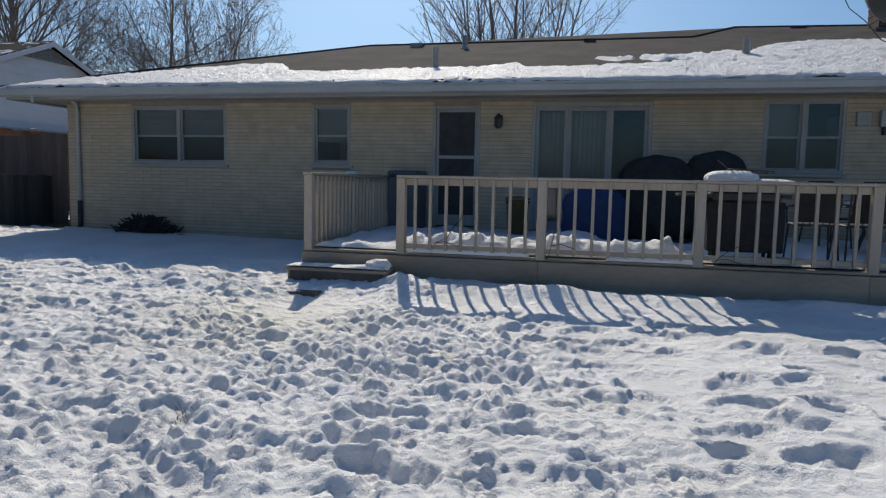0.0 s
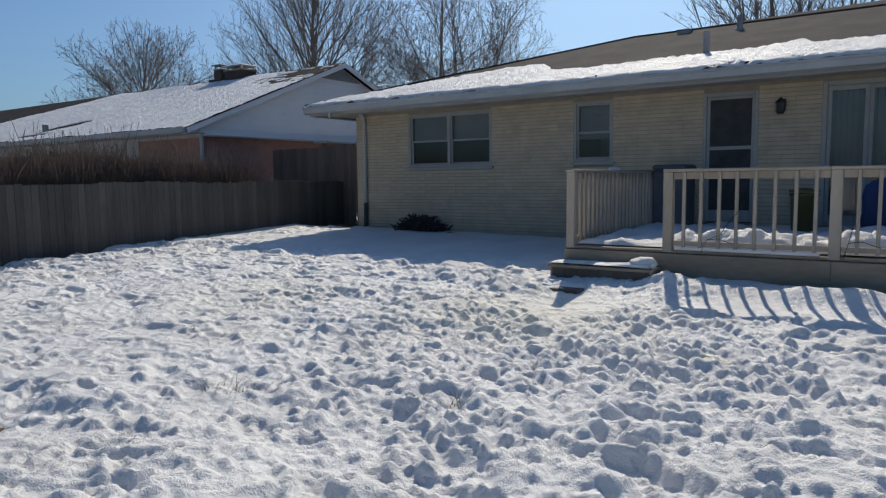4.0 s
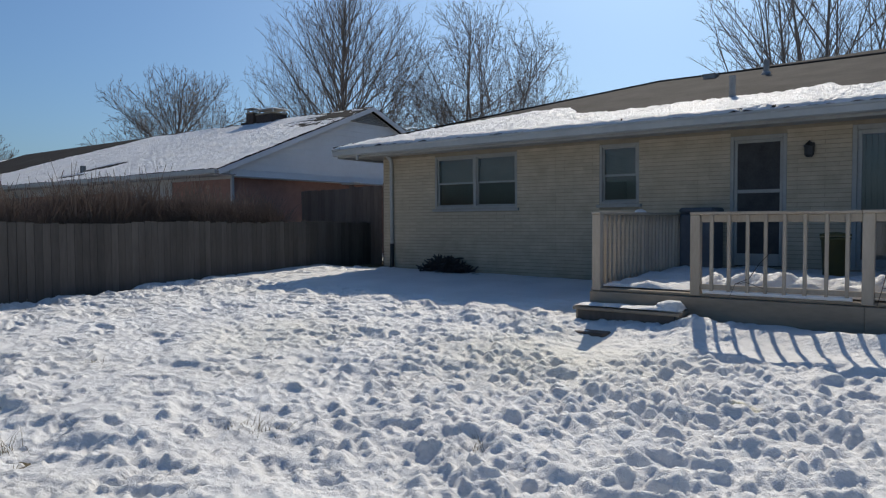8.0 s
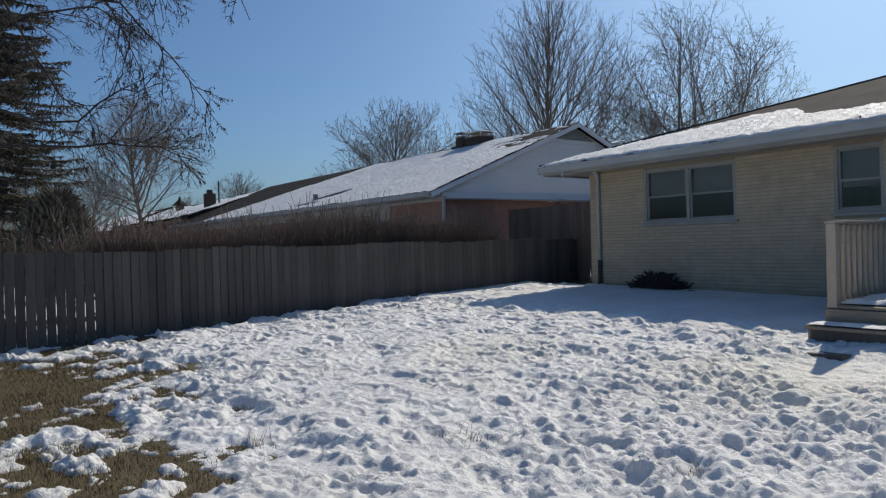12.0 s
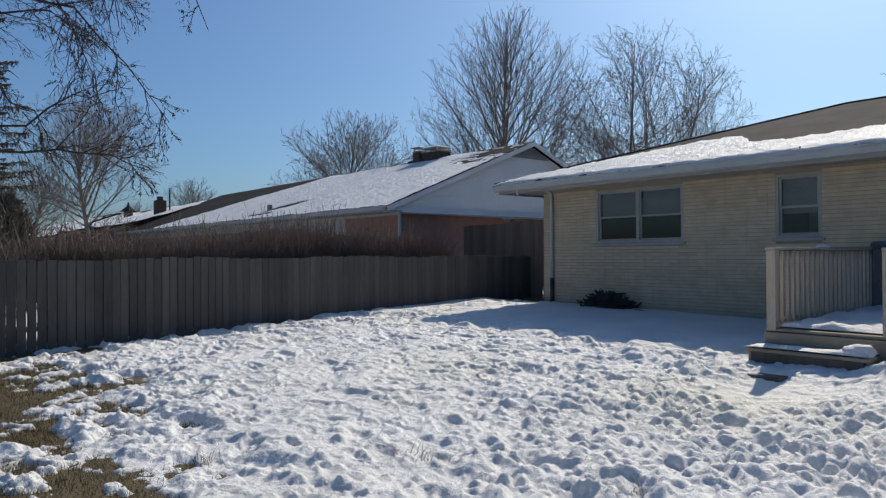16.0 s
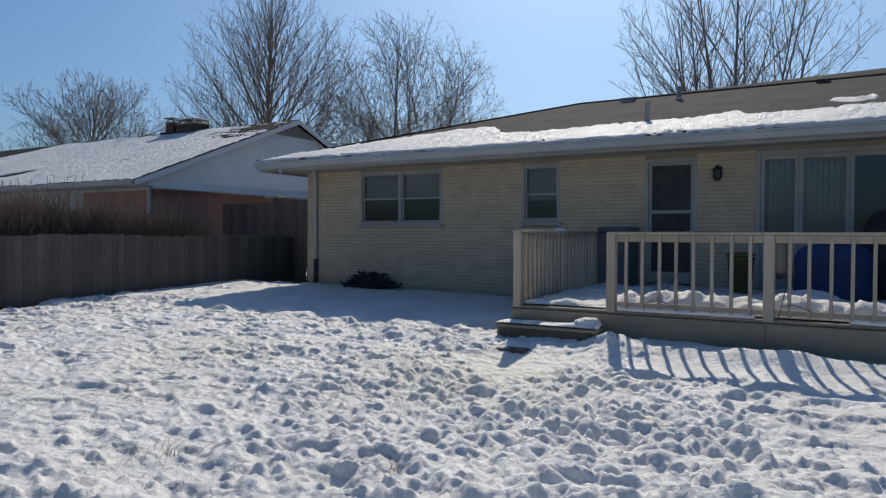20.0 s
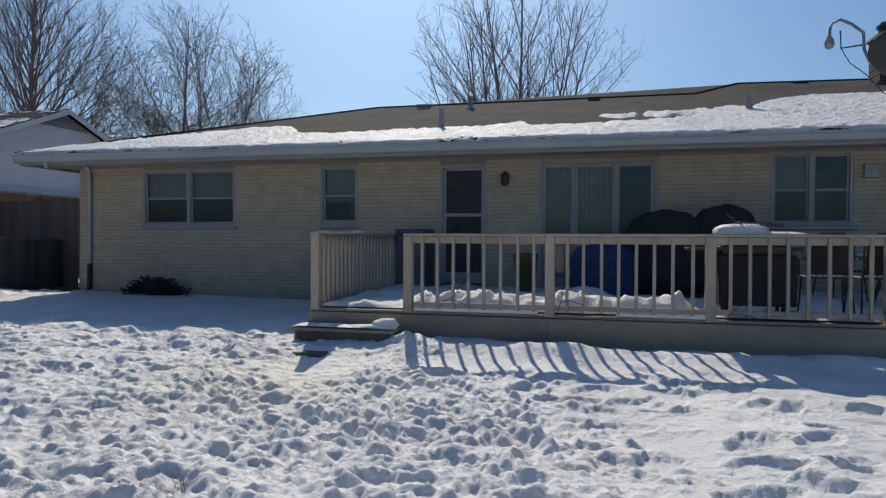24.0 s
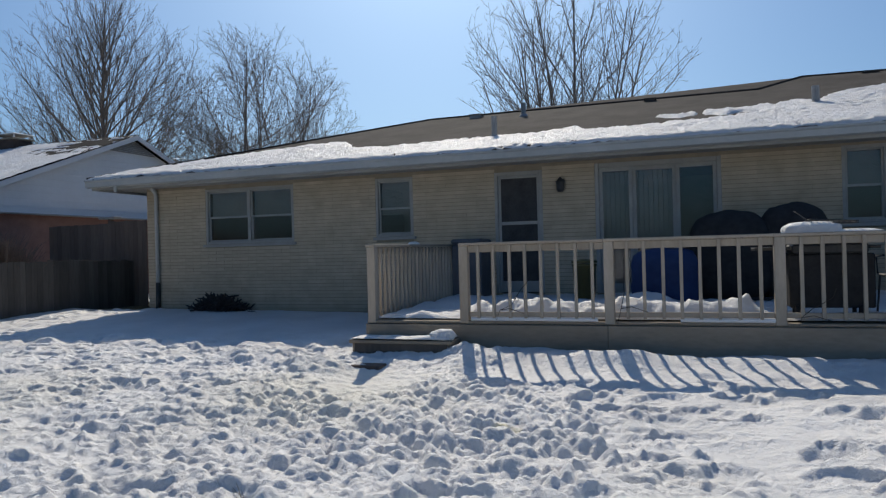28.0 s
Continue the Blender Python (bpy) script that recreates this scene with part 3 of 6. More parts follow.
def build_window(name, x0, x1, z0, z1, columns, label, blinds=()):
    w = thing(name, ((x0 + x1) / 2, WALL_Y, z0))
    w.parent = house
    w.location = Vector(w.location) - Vector(house.location)
    tagged(w, label)
    y0, y1 = WALL_Y - 0.012, WALL_Y + 0.09
    fr = 0.055
    bm = bmesh.new()
    box(bm, x0, x0 + fr, y0, y1, z0, z1, 0.006)
    box(bm, x1 - fr, x1, y0, y1, z0, z1, 0.006)
    box(bm, x0 + fr, x1 - fr, y0, y1, z1 - fr, z1, 0.006)
    box(bm, x0 + fr, x1 - fr, y0, y1, z0, z0 + fr, 0.006)
    wide = (x1 - x0 - 2 * fr) / columns
    for k in range(1, columns):
        c = x0 + fr + wide * k
        box(bm, c - 0.035, c + 0.035, y0 + 0.01, y1, z0 + fr, z1 - fr, 0.006)
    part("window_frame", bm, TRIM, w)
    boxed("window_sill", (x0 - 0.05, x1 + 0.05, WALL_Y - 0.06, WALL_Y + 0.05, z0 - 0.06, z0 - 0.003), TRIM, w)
    mid = (z0 + z1) / 2 - 0.02
    for k in range(columns):
        a, b = x0 + fr + wide * k + (0.035 if k else 0), x0 + fr + wide * (k + 1) - (0.035 if k < columns - 1 else 0)
        bm = bmesh.new()
        for c, d, yy in ((z0 + fr, mid + 0.02, 0.055), (mid - 0.02, z1 - fr, 0.03)):
            Y0, Y1 = WALL_Y + yy, WALL_Y + yy + 0.03
            s = 0.032
            box(bm, a, a + s, Y0, Y1, c, d)
            box(bm, b - s, b, Y0, Y1, c, d)
            box(bm, a + s, b - s, Y0, Y1, c, c + s)
            box(bm, a + s, b - s, Y0, Y1, d - s, d)
        part("sash", bm, TRIM, w)
        for c, d, yy in ((z0 + fr, mid - 0.02, 0.068), (mid + 0.02, z1 - fr, 0.043)):
            g = boxed("pane", (a + 0.02, b - 0.02, WALL_Y + yy, WALL_Y + yy + 0.004, c, d), GLASS, w, bevel=0)
            g.visible_shadow = False
        if k in blinds:
            bm = bmesh.new()
            z = z1 - fr
            low = mid + 0.04 if columns > 1 else mid - 0.1
            while z > low:
                box(bm, a + 0.02, b - 0.02, WALL_Y + 0.14, WALL_Y + 0.165, z - 0.022, z - 0.002)
                z -= 0.024
            part("blind", bm, BLIND, w, "lowered grey slatted blind")
    return w


def build_doors():
    d = thing("storm_door", Vector((-2.74, WALL_Y, 0.50)) - Vector(house.location))
    d.parent = house
    tagged(d, "white-framed storm door with a dark screen")
    x0, x1, z0, z1 = OPENINGS[2]
    bm = bmesh.new()
    for q in ((x0, x0 + 0.06, z0, z1), (x1 - 0.06, x1, z0, z1), (x0 + 0.06, x1 - 0.06, z1 - 0.07, z1)):
        box(bm, q[0], q[1], WALL_Y - 0.02, WALL_Y + 0.1, q[2], q[3], 0.006)
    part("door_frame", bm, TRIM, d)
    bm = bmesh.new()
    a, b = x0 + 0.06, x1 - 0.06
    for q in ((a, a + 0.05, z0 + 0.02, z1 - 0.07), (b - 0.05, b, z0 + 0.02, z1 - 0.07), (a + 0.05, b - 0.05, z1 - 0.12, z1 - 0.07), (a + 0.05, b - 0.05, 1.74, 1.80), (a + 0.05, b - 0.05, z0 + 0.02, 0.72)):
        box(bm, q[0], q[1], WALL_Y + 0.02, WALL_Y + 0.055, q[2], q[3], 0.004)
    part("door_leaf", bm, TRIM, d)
    for c, e in ((0.72, 1.74), (1.80, z1 - 0.12)):
        boxed("screen", (a + 0.05, b - 0.05, WALL_Y + 0.035, WALL_Y + 0.039, c, e), SCREEN, d, "dark insect screen", 0)
    boxed("inner_door", (a, b, WALL_Y + 0.15, WALL_Y + 0.19, z0, z1 - 0.07), IRON, d, "dark wooden door behind the screen")
    part("door_handle", tube(bmesh.new(), [(b - 0.03, WALL_Y + 0.02, 1.42), (b - 0.03, WALL_Y - 0.03, 1.42), (b - 0.12, WALL_Y - 0.03, 1.42)], 0.01, 6), GALV, d)
    s = thing("patio_door", Vector((-0.35, WALL_Y, 0.50)) - Vector(house.location))
    s.parent = house
    tagged(s, "three-panel glazed patio door with pale blinds behind")
    x0, x1, z0, z1 = OPENINGS[3]
    bm = bmesh.new()
    for q in ((x0, x0 + 0.07, z0, z1), (x1 - 0.07, x1, z0, z1), (x0 + 0.07, x1 - 0.07, z1 - 0.08, z1), (x0 + 0.07, x1 - 0.07, z0, z0 + 0.05)):
        box(bm, q[0], q[1], WALL_Y - 0.02, WALL_Y + 0.12, q[2], q[3], 0.006)
    part("door_frame", bm, TRIM, s)
    cuts = [x0 + 0.07, -0.75, -0.04, x1 - 0.07]
    for k in range(3):
        a, b = cuts[k], cuts[k + 1]
        o = 0.03 if k == 1 else 0.0
        bm = bmesh.new()
        for q in ((a, a + 0.06, z0 + 0.05, z1 - 0.08), (b - 0.06, b, z0 + 0.05, z1 - 0.08), (a + 0.06, b - 0.06, z1 - 0.15, z1 - 0.08), (a + 0.06, b - 0.06, z0 + 0.05, z0 + 0.16)):
            box(bm, q[0], q[1], WALL_Y + 0.02 + o, WALL_Y + 0.06 + o, q[2], q[3], 0.004)
        part("panel_frame", bm, TRIM, s)
        g = boxed("pane", (a + 0.05, b - 0.05, WALL_Y + 0.038 + o, WALL_Y + 0.043 + o, z0 + 0.16, z1 - 0.15), GLASS, s, bevel=0)
        g.visible_shadow = False
        if k < 2:
            bm = bmesh.new()
            x = a + 0.02
            while x < b - 0.02:
                box(bm, x, x + 0.075, WALL_Y + 0.17, WALL_Y + 0.18, z0 + 0.06, z1 - 0.1, 0, Matrix.Translation((x, WALL_Y + 0.175, 0)) @ Matrix.Rotation(0.35, 4, "Z") @ Matrix.Translation((-x, -WALL_Y - 0.175, 0)))
                x += 0.08
            part("blind", bm, BLIND, s, "closed pale vertical blind")


wall = build_wall()
roof = build_roof()
build_window("window", *OPENINGS[0], 2, "white double-hung window pair with blinds half lowered", (0, 1))
build_window("window", *OPENINGS[1], 1, "narrow white double-hung window with a blind", (0,))
build_window("window", *OPENINGS[4], 2, "white double-hung window pair onto the deck", (0,))
build_doors()

# ---- deck, steps and railing ----
DECK_Z, RAIL_Y = 0.40, 8.65
DECK_L, DECK_R = -3.96, 8.4


def build_deck():
    d = thing("deck", (0, 8.6, 0.0), "low weathered timber deck with a boarded skirt, under snow", "deck")
    k = 0
    y = RAIL_Y - 0.05
    while y < WALL_Y - 0.05:
        boxed("deck_board", (DECK_L, DECK_R, y, min(y + 0.138, WALL_Y - 0.002), DECK_Z - 0.035, DECK_Z - 0.001 * (k % 3)), DECK_WOOD, d, bevel=0.004)
        y += 0.145
        k += 1
    x = DECK_L
    for x1 in (-0.83, 2.84, 5.6, DECK_R):
        boxed("skirt_board", (x, x1 - 0.002, RAIL_Y - 0.095, RAIL_Y - 0.057, -0.2, DECK_Z - 0.04), DECK_WOOD, d, "grey boarded skirt")
        x = x1
    boxed("skirt_board", (DECK_L + 0.002, DECK_L + 0.04, RAIL_Y - 0.055, WALL_Y - 0.01, -0.1, DECK_Z - 0.04), DECK_WOOD, d)
    return d


def build_railing():
    r = thing("deck_railing", (0, RAIL_Y, DECK_Z), "cream-painted wooden railing with square balusters, paint worn", "railing")
    R = random.Random(4)
    posts = [-3.89, -2.61, -0.81, 1.03, 2.88, 4.71, 6.55, 8.3]
    for x in posts:
        h = 1.375 if x < -3 else 1.352
        boxed("post", (x - 0.057, x + 0.057, RAIL_Y - 0.057, RAIL_Y + 0.057, DECK_Z - 0.03, h), RAIL_PAINT, r, bevel=0.007)
    boxed("post", (-3.945, -3.835, WALL_Y - 0.14, WALL_Y - 0.03, DECK_Z, 1.34), RAIL_PAINT, r, bevel=0.007)
    for a, b in zip(posts[1:], posts[2:]):
        boxed("top_rail", (a - 0.055, b - 0.058, RAIL_Y - 0.075, RAIL_Y + 0.062, 1.353, 1.39), RAIL_PAINT, r, bevel=0.006)
        boxed("upper_rail", (a + 0.058, b - 0.058, RAIL_Y - 0.02, RAIL_Y + 0.02, 1.265, 1.351), RAIL_PAINT, r)
        boxed("lower_rail", (a + 0.058, b - 0.058, RAIL_Y - 0.02, RAIL_Y + 0.02, 0.455, 0.515), RAIL_PAINT, r)
        for k in range(8):
            x = a + (b - a) * (k + 1) / 9 + R.uniform(-0.012, 0.012)
            o = boxed("baluster", (x - 0.019, x + 0.019, RAIL_Y - 0.06, RAIL_Y - 0.022, 0.44, 1.35), RAIL_PAINT, r, bevel=0.003)
    y0, y1 = RAIL_Y + 0.06, WALL_Y - 0.14
    boxed("top_rail", (-3.955, -3.825, RAIL_Y - 0.075, WALL_Y - 0.02, 1.377, 1.41), RAIL_PAINT, r)
    boxed("upper_rail", (-3.91, -3.87, y0, y1, 1.285, 1.37), RAIL_PAINT, r)
    boxed("lower_rail", (-3.91, -3.87, y0, y1, 0.455, 0.515), RAIL_PAINT, r)
    for k in range(23):
        y = y0 + (y1 - y0) * (k + 0.7) / 23.4
        boxed("baluster", (-3.868, -3.83, y - 0.019, y + 0.019, 0.44, 1.36), RAIL_PAINT, r, bevel=0.003)


deck = build_deck()
build_railing()

# ---- the neighbour's house ----
def build_neighbour():
    gx, yl, yr = -16.0, 11.45, 23.9
    ya, ze, za, far = 17.68, 2.75, 5.21, -42.5
    h = thing("neighbour_house", (gx, 12.0, 0.1), "neighbour's red brick ranch house with a white gable and snowy roof", "house")
    wl, wr = 12.05, 23.3
    for q in ((far + 0.6, gx - 0.25, wl, wl + 0.2, 2.62), (gx - 0.45, gx - 0.25, wl + 0.2, wr, 2.58), (far + 0.6, gx - 0.45, wr, wr + 0.2, 2.62), (far + 0.6, far + 0.8, wl + 0.2, wr, 2.62)):
        boxed("wall", (*q[:4], -0.2, q[4]), RED_BRICK, h, "red brick wall", 0)
    # gable of lapped boards
    z = 2.585
    def rake(z, y0):
        return y0 + max((z - ze + 0.14) / (za - ze), 0) * (ya - y0)
    while z < za - 0.16:
        z1 = min(z + 0.19, za - 0.145)
        a, b, c, d = rake(z, yl), rake(z, yr), rake(z1, yl), rake(z1, yr)
        v = [(gx - 0.205, a, z), (gx - 0.205, b, z), (gx - 0.222, d, z1), (gx - 0.222, c, z1)]
        v += [(x - 0.03, y, q) for x, y, q in v]
        np_part("siding_board", v, [(0, 1, 2, 3), (7, 6, 5, 4), (0, 4, 5, 1), (1, 5, 6, 2), (2, 6, 7, 3), (3, 7, 4, 0)], SIDING, h)
        z += 0.19
    boxed("frieze", (gx - 0.2, gx - 0.16, yl + 0.5, yr - 0.5, 2.58, 2.76), SIDING, h)
    boxed("frieze", (far + 0.6, -19.1, wl - 0.03, wl - 0.003, 2.30, 2.598), SOFFIT, h, "pale boards under the eave")
    boxed("frieze", (-19.09, gx - 0.25, wl - 0.03, wl - 0.003, 2.51, 2.598), SOFFIT, h)
    boxed("panel", (-21.3, -19.1, wl - 0.026, wl - 0.004, 2.0, 2.298), SOFFIT, h, "pale panel over the window")
    # roof planes
    over = -0.02
    def slab(y0, z0, y1, z1, th=0.05):
        v = [(gx + over, y0, z0), (far, y0, z0), (far, y1, z1), (gx + over, y1, z1)]
        v += [(x, y, q - th) for x, y, q in v]
        return v, [(0, 1, 2, 3), (7, 6, 5, 4), (0, 4, 5, 1), (1, 5, 6, 2), (2, 6, 7, 3), (3, 7, 4, 0)]
    for y0, lab in ((yl, "dark shingle slope partly under snow"), (yr, "")):
        v, f = slab(y0, ze, ya, za)
        np_part("roof", v, f, DARK_SHINGLE, h, lab)
    # barge boards and eave
    bm = bmesh.new()
    for y0 in (yl, yr):
        d = Vector((0, ya - y0, za - ze))
        L = d.length
        m = Matrix.Translation((gx + over + 0.015, y0, ze - 0.03)) @ d.to_track_quat("X", "Z").to_matrix().to_4x4()
        box(bm, 0, L, -0.02, 0.02, -0.13, 0.004, 0, m)
    part("barge_board", bm, SIDING, h, "white barge boards")
    boxed("soffit", (far, gx + over - 0.01, yl + 0.02, wl - 0.002, 2.60, 2.63), SOFFIT, h)
    boxed("soffit", (gx - 0.24, gx + 0.02, wl, yr - 0.1, 2.545, 2.577), SOFFIT, h)
    boxed("gutter", (far, gx + over, yl - 0.1, yl + 0.0, 2.62, 2.74), GUTTER, h, "white gutter")
    # three-cornered attic vent
    bm = bmesh.new()
    for k in range(7):
        z = 4.62 + k * 0.055
        t = 1 - k / 7.5
        box(bm, gx - 0.21, gx - 0.165, 17.67 - 0.92 * t, 17.67 + 0.92 * t, z, z + 0.04)
    part("attic_vent", bm, GALV, h, "grey louvred triangular attic vent")
    # chimney
    c = thing("chimney", Vector((-21.6, 17.6, 4.6)) - Vector(h.location))
    c.parent = h
    boxed("flue_stub", (-22.72, -22.34, 17.35, 17.95, 4.4, 5.20), CHIMNEY_BRICK, c, "low dark brick stub", 0.01)
    for x0, x1, top, cap in ((-22.32, -21.90, 5.50, GALV), (-21.72, -20.75, 5.40, SIDING)):
        boxed("flue_shaft", (x0, x1, 17.3, 18.0, 4.4, top), CHIMNEY_BRICK, c, "dark brick stack", 0.01)
        boxed("shaft_rim", (x0 - 0.03, x1 + 0.03, 17.27, 18.03, top + 0.002, top + 0.05), MORTAR, c, "", 0.01)
        bm = bmesh.new()
        for x in (x0 + 0.05, x1 - 0.05):
            for y in (17.36, 17.94):
                box(bm, x - 0.02, x + 0.02, y - 0.02, y + 0.02, top + 0.052, top + 0.17)
        box(bm, x0 - 0.08, x1 + 0.08, 17.24, 18.06, top + 0.17, top + 0.2, 0.008)
        part("chimney_cap", bm, cap, c, "pale metal cap on four legs")
    # windows of the garden side
    for x0, x1, z0, z1 in ((-20.9, -19.5, 0.85, 1.995), (-26.5, -25.3, 1.3, 2.4), (-31.0, -29.4, 1.3, 2.4)):
        w = thing("window", Vector(((x0 + x1) / 2, wl, z0)) - Vector(h.location))
        w.parent = h
        bm = bmesh.new()
        for q in ((x0, x0 + 0.09, z0, z1), (x1 - 0.09, x1, z0, z1), (x0 + 0.09, x1 - 0.09, z1 - 0.09, z1), (x0 + 0.09, x1 - 0.09, z0, z0 + 0.09), ((x0 + x1) / 2 - 0.04, (x0 + x1) / 2 + 0.04, z0 + 0.09, z1 - 0.09)):
            box(bm, q[0], q[1], wl - 0.05, wl - 0.004, q[2], q[3])
        part("window_frame", bm, TRIM, w)
        boxed("pane", (x0 + 0.09, x1 - 0.09, wl - 0.02, wl - 0.005, z0 + 0.09, z1 - 0.09), IRON, w, "dark glass", bevel=0)
    boxed("downspout", (gx - 0.18, gx - 0.1, wl - 0.09, wl - 0.01, 0.1, 2.6), GUTTER, h)
    boxed("vent_pipe", (-25.35, -25.2, 12.35, 12.5, 3.0, 3.36), GALV, h)
    # snow lying on the slope
    xs, us = np.linspace(far + 0.05, gx + over + 0.03, 1000), np.linspace(-0.004, 0.985, 240)
    X, U = np.meshgrid(xs, us, indexing="ij")
    W = U * 6.7
    top = 0.965 - np.clip((-29.5 - X) / 7.5, 0, 1) + 0.022 * fbm(X, W, 1.2, 5) + 0.012 * fbm(X, W, 0.25, 6)
    streak = fbm(X * 0.28, W, 0.22, 35, 3)
    bare = np.exp(-((X + 16.9) / 1.6) ** 2) * np.clip((U - 0.62) / 0.3, 0, 1) * (1.1 + 1.3 * streak)
    bare = bare + np.clip(streak - 1.0, 0, 1) * 0.7
    slot = np.exp(-(((X + 24.6) / 0.75) ** 4)) * np.exp(-((W - 1.45 - 0.45 * (X + 24.6)) / 0.21) ** 2) + 0.7 * np.exp(-(((X + 25.2) / 0.8) ** 4)) * np.exp(-((W - 0.55 - 0.1 * (X + 25.2)) / 0.09) ** 2)
    D = 0.026 + 0.010 * fbm(X, W, 0.9, 15, 3) + 0.006 * fbm(X, W, 0.3, 25, 2) + 0.014 * fbm(X, W, 0.09, 27, 2) - np.clip((U - top) * 5, 0, 1) * 0.25 - 0.10 * np.clip(bare, 0, 2) - 0.25 * slot
    D = D - 0.05 * np.clip(0.006 - U, 0, 1)
    V = np.stack([X, yl + U * (ya - yl), ze + U * (za - ze) + np.clip(D, -0.05, 1)], -1).reshape(-1, 3)
    keep = (D[:-1, :-1] > -0.045)
    s = sheet("roof_snow", V, grid_faces(1000, 240, keep), ROOF_SNOW)
    tagged(s, "patchy white snow on the neighbour's dark roof", "snow", kind="stuff")


build_neighbour()

# ---- fences ----
def build_fence():
    f = thing("garden_fence", (-13.0, 0, 0), "tall weathered grey wooden privacy fence with narrow gaps", "fence")
    R = random.Random(8)
    y = -7.0
    while y < 14.2:
        w = 0.134
        top = 1.30 + 0.02 * math.sin(y * 1.7) + R.uniform(-0.02, 0.02)
        g = float(ground_z(-13.0, y))
        bm = box(bmesh.new(), -13.02, -13.0, y, y + w, g - 0.06, top, 0.003)
        part("picket", bm, FENCE_WOOD, f)
        y += w + R.choice((0.006, 0.009, 0.011, 0.014) if y < 2.6 else (0.004, 0.006, 0.009, 0.014) if y < 5.5 else (0.002, 0.003, 0.004))
    for k in range(8):
        y0 = -7.0 + 2.6 * k
        g = float(ground_z(-13, y0))
        boxed("fence_post", (-13.14, -13.05, y0, y0 + 0.09, g - 0.1, 1.27), FENCE_WOOD, f)
        if k < 7:
            for z in (0.12, 0.95):
                boxed("fence_rail", (-13.06, -13.021, y0 + 0.09, y0 + 2.6, z, z + 0.085), FENCE_WOOD, f)
    g = thing("side_fence", (-13.0, 14.2, 0.1), "dark stained wooden fence and gate beside the house", "fence")
    x = -15.8
    k = 0
    while x < -11.1:
        gate = -13.7 < x < -12.6
        bm = box(bmesh.new(), x, x + 0.135, 14.20 - (0.03 if gate else 0), 14.22 - (0.03 if gate else 0), -0.1, 2.22 + (0.05 if gate else 0) + R.uniform(-0.015, 0.015), 0.003)
        part("picket", bm, GATE_WOOD, g)
        x += 0.14
    for x in (-13.8, -12.55):
        boxed("fence_post", (x - 0.05, x + 0.05, 14.23, 14.33, -0.1, 2.34), GATE_WOOD, g)
    boxed("post_cap", (-14.05, -13.55, 14.12, 14.36, 2.342, 2.40), TRIM, g, "pale board on top of the gate post")


build_fence()


# ---- trees ----
def limb_mesh(segs, sides):
    """One mesh of tapering bars from rows of p0, p1, r0, r1."""
    P0 = np.array([s[0] for s in segs], dtype=float)
    P1 = np.array([s[1] for s in segs], dtype=float)
    r0, r1 = np.array([s[2] for s in segs]), np.array([s[3] for s in segs])
    d = P1 - P0
    d /= np.linalg.norm(d, axis=1)[:, None] + 1e-9
    ref = np.where(np.abs(d[:, 2:3]) < 0.9, np.array([[0, 0, 1.0]]), np.array([[1.0, 0, 0]]))
    a = np.cross(d, ref)
    a /= np.linalg.norm(a, axis=1)[:, None] + 1e-9
    b = np.cross(d, a)
    V = []
    for k in range(sides):
        c, s = math.cos(k * math.tau / sides), math.sin(k * math.tau / sides)
        V.append(P0 + r0[:, None] * (c * a + s * b))
        V.append(P1 + r1[:, None] * (c * a + s * b))
    V = np.stack(V, 1)
    n = len(segs)
    base = np.arange(n)[:, None] * (2 * sides)
    F = []
    for k in range(sides):
        q = (k + 1) % sides
        F.append(base + np.array([2 * k, 2 * q, 2 * q + 1, 2 * k + 1]))
    return V.reshape(-1, 3), np.stack(F, 1).reshape(-1, 4)


def grow(R, segs, fine, p, d, length, r, level, st):
    """Grows a limb that forks again and again, each fork shorter and thinner, with short sprigs near the tips."""
    n = 3
    for k in range(n):
        w = st["wild"]
        d = (d + Vector((R.gauss(0, w), R.gauss(0, w), R.gauss(0, w * 0.7) + st["up"]))).normalized()
        q = p + d * (length / n)
        ra, rb = r * (1 - 0.28 * k / n), r * (1 - 0.28 * (k + 1) / n)
        (segs if r > 0.035 else fine).append((tuple(p), tuple(q), ra, rb))
        if level >= st["sprigs"] and R.random() < 0.8:
            side = Vector((R.gauss(0, 1), R.gauss(0, 1), R.gauss(0, 0.7)))
            side = (side - d * side.dot(d)).normalized()
            e = q + (d * 0.9 + side * R.uniform(0.4, 0.9) + Vector((0, 0, st["up"]))).normalized() * length * R.uniform(0.35, 0.7)
            fine.append((tuple(q), tuple(e), rb * 0.6, 0.005))
        p = q
    if level >= st["levels"]:
        return
    side = Vector((R.gauss(0, 1), R.gauss(0, 1), R.gauss(0, 0.5)))
    side = (side - d * side.dot(d)).normalized()
    count = 3 if R.random() < st["three"] else 2
    for k in range(count):
        turn = Matrix.Rotation(math.tau * k / count + R.uniform(-0.4, 0.4), 3, d)
        a = radians(R.uniform(*st["angle"])) * (0.6 if k == 0 else 1.15)
        nd = d * math.cos(a) + (turn @ side) * math.sin(a)
        f = R.uniform(0.80, 0.92) if k == 0 else R.uniform(0.66, 0.86)
        grow(R, segs, fine, p, nd, length * f, max(r * 0.72 * (R.uniform(0.85, 1.0) if k == 0 else R.uniform(0.6, 0.85)), 0.006), level + 1, st)


BROWSE = {"wild": 0.07, "up": -0.03, "levels": 3, "sprigs": 0, "three": 0.1, "angle": (14, 38)}


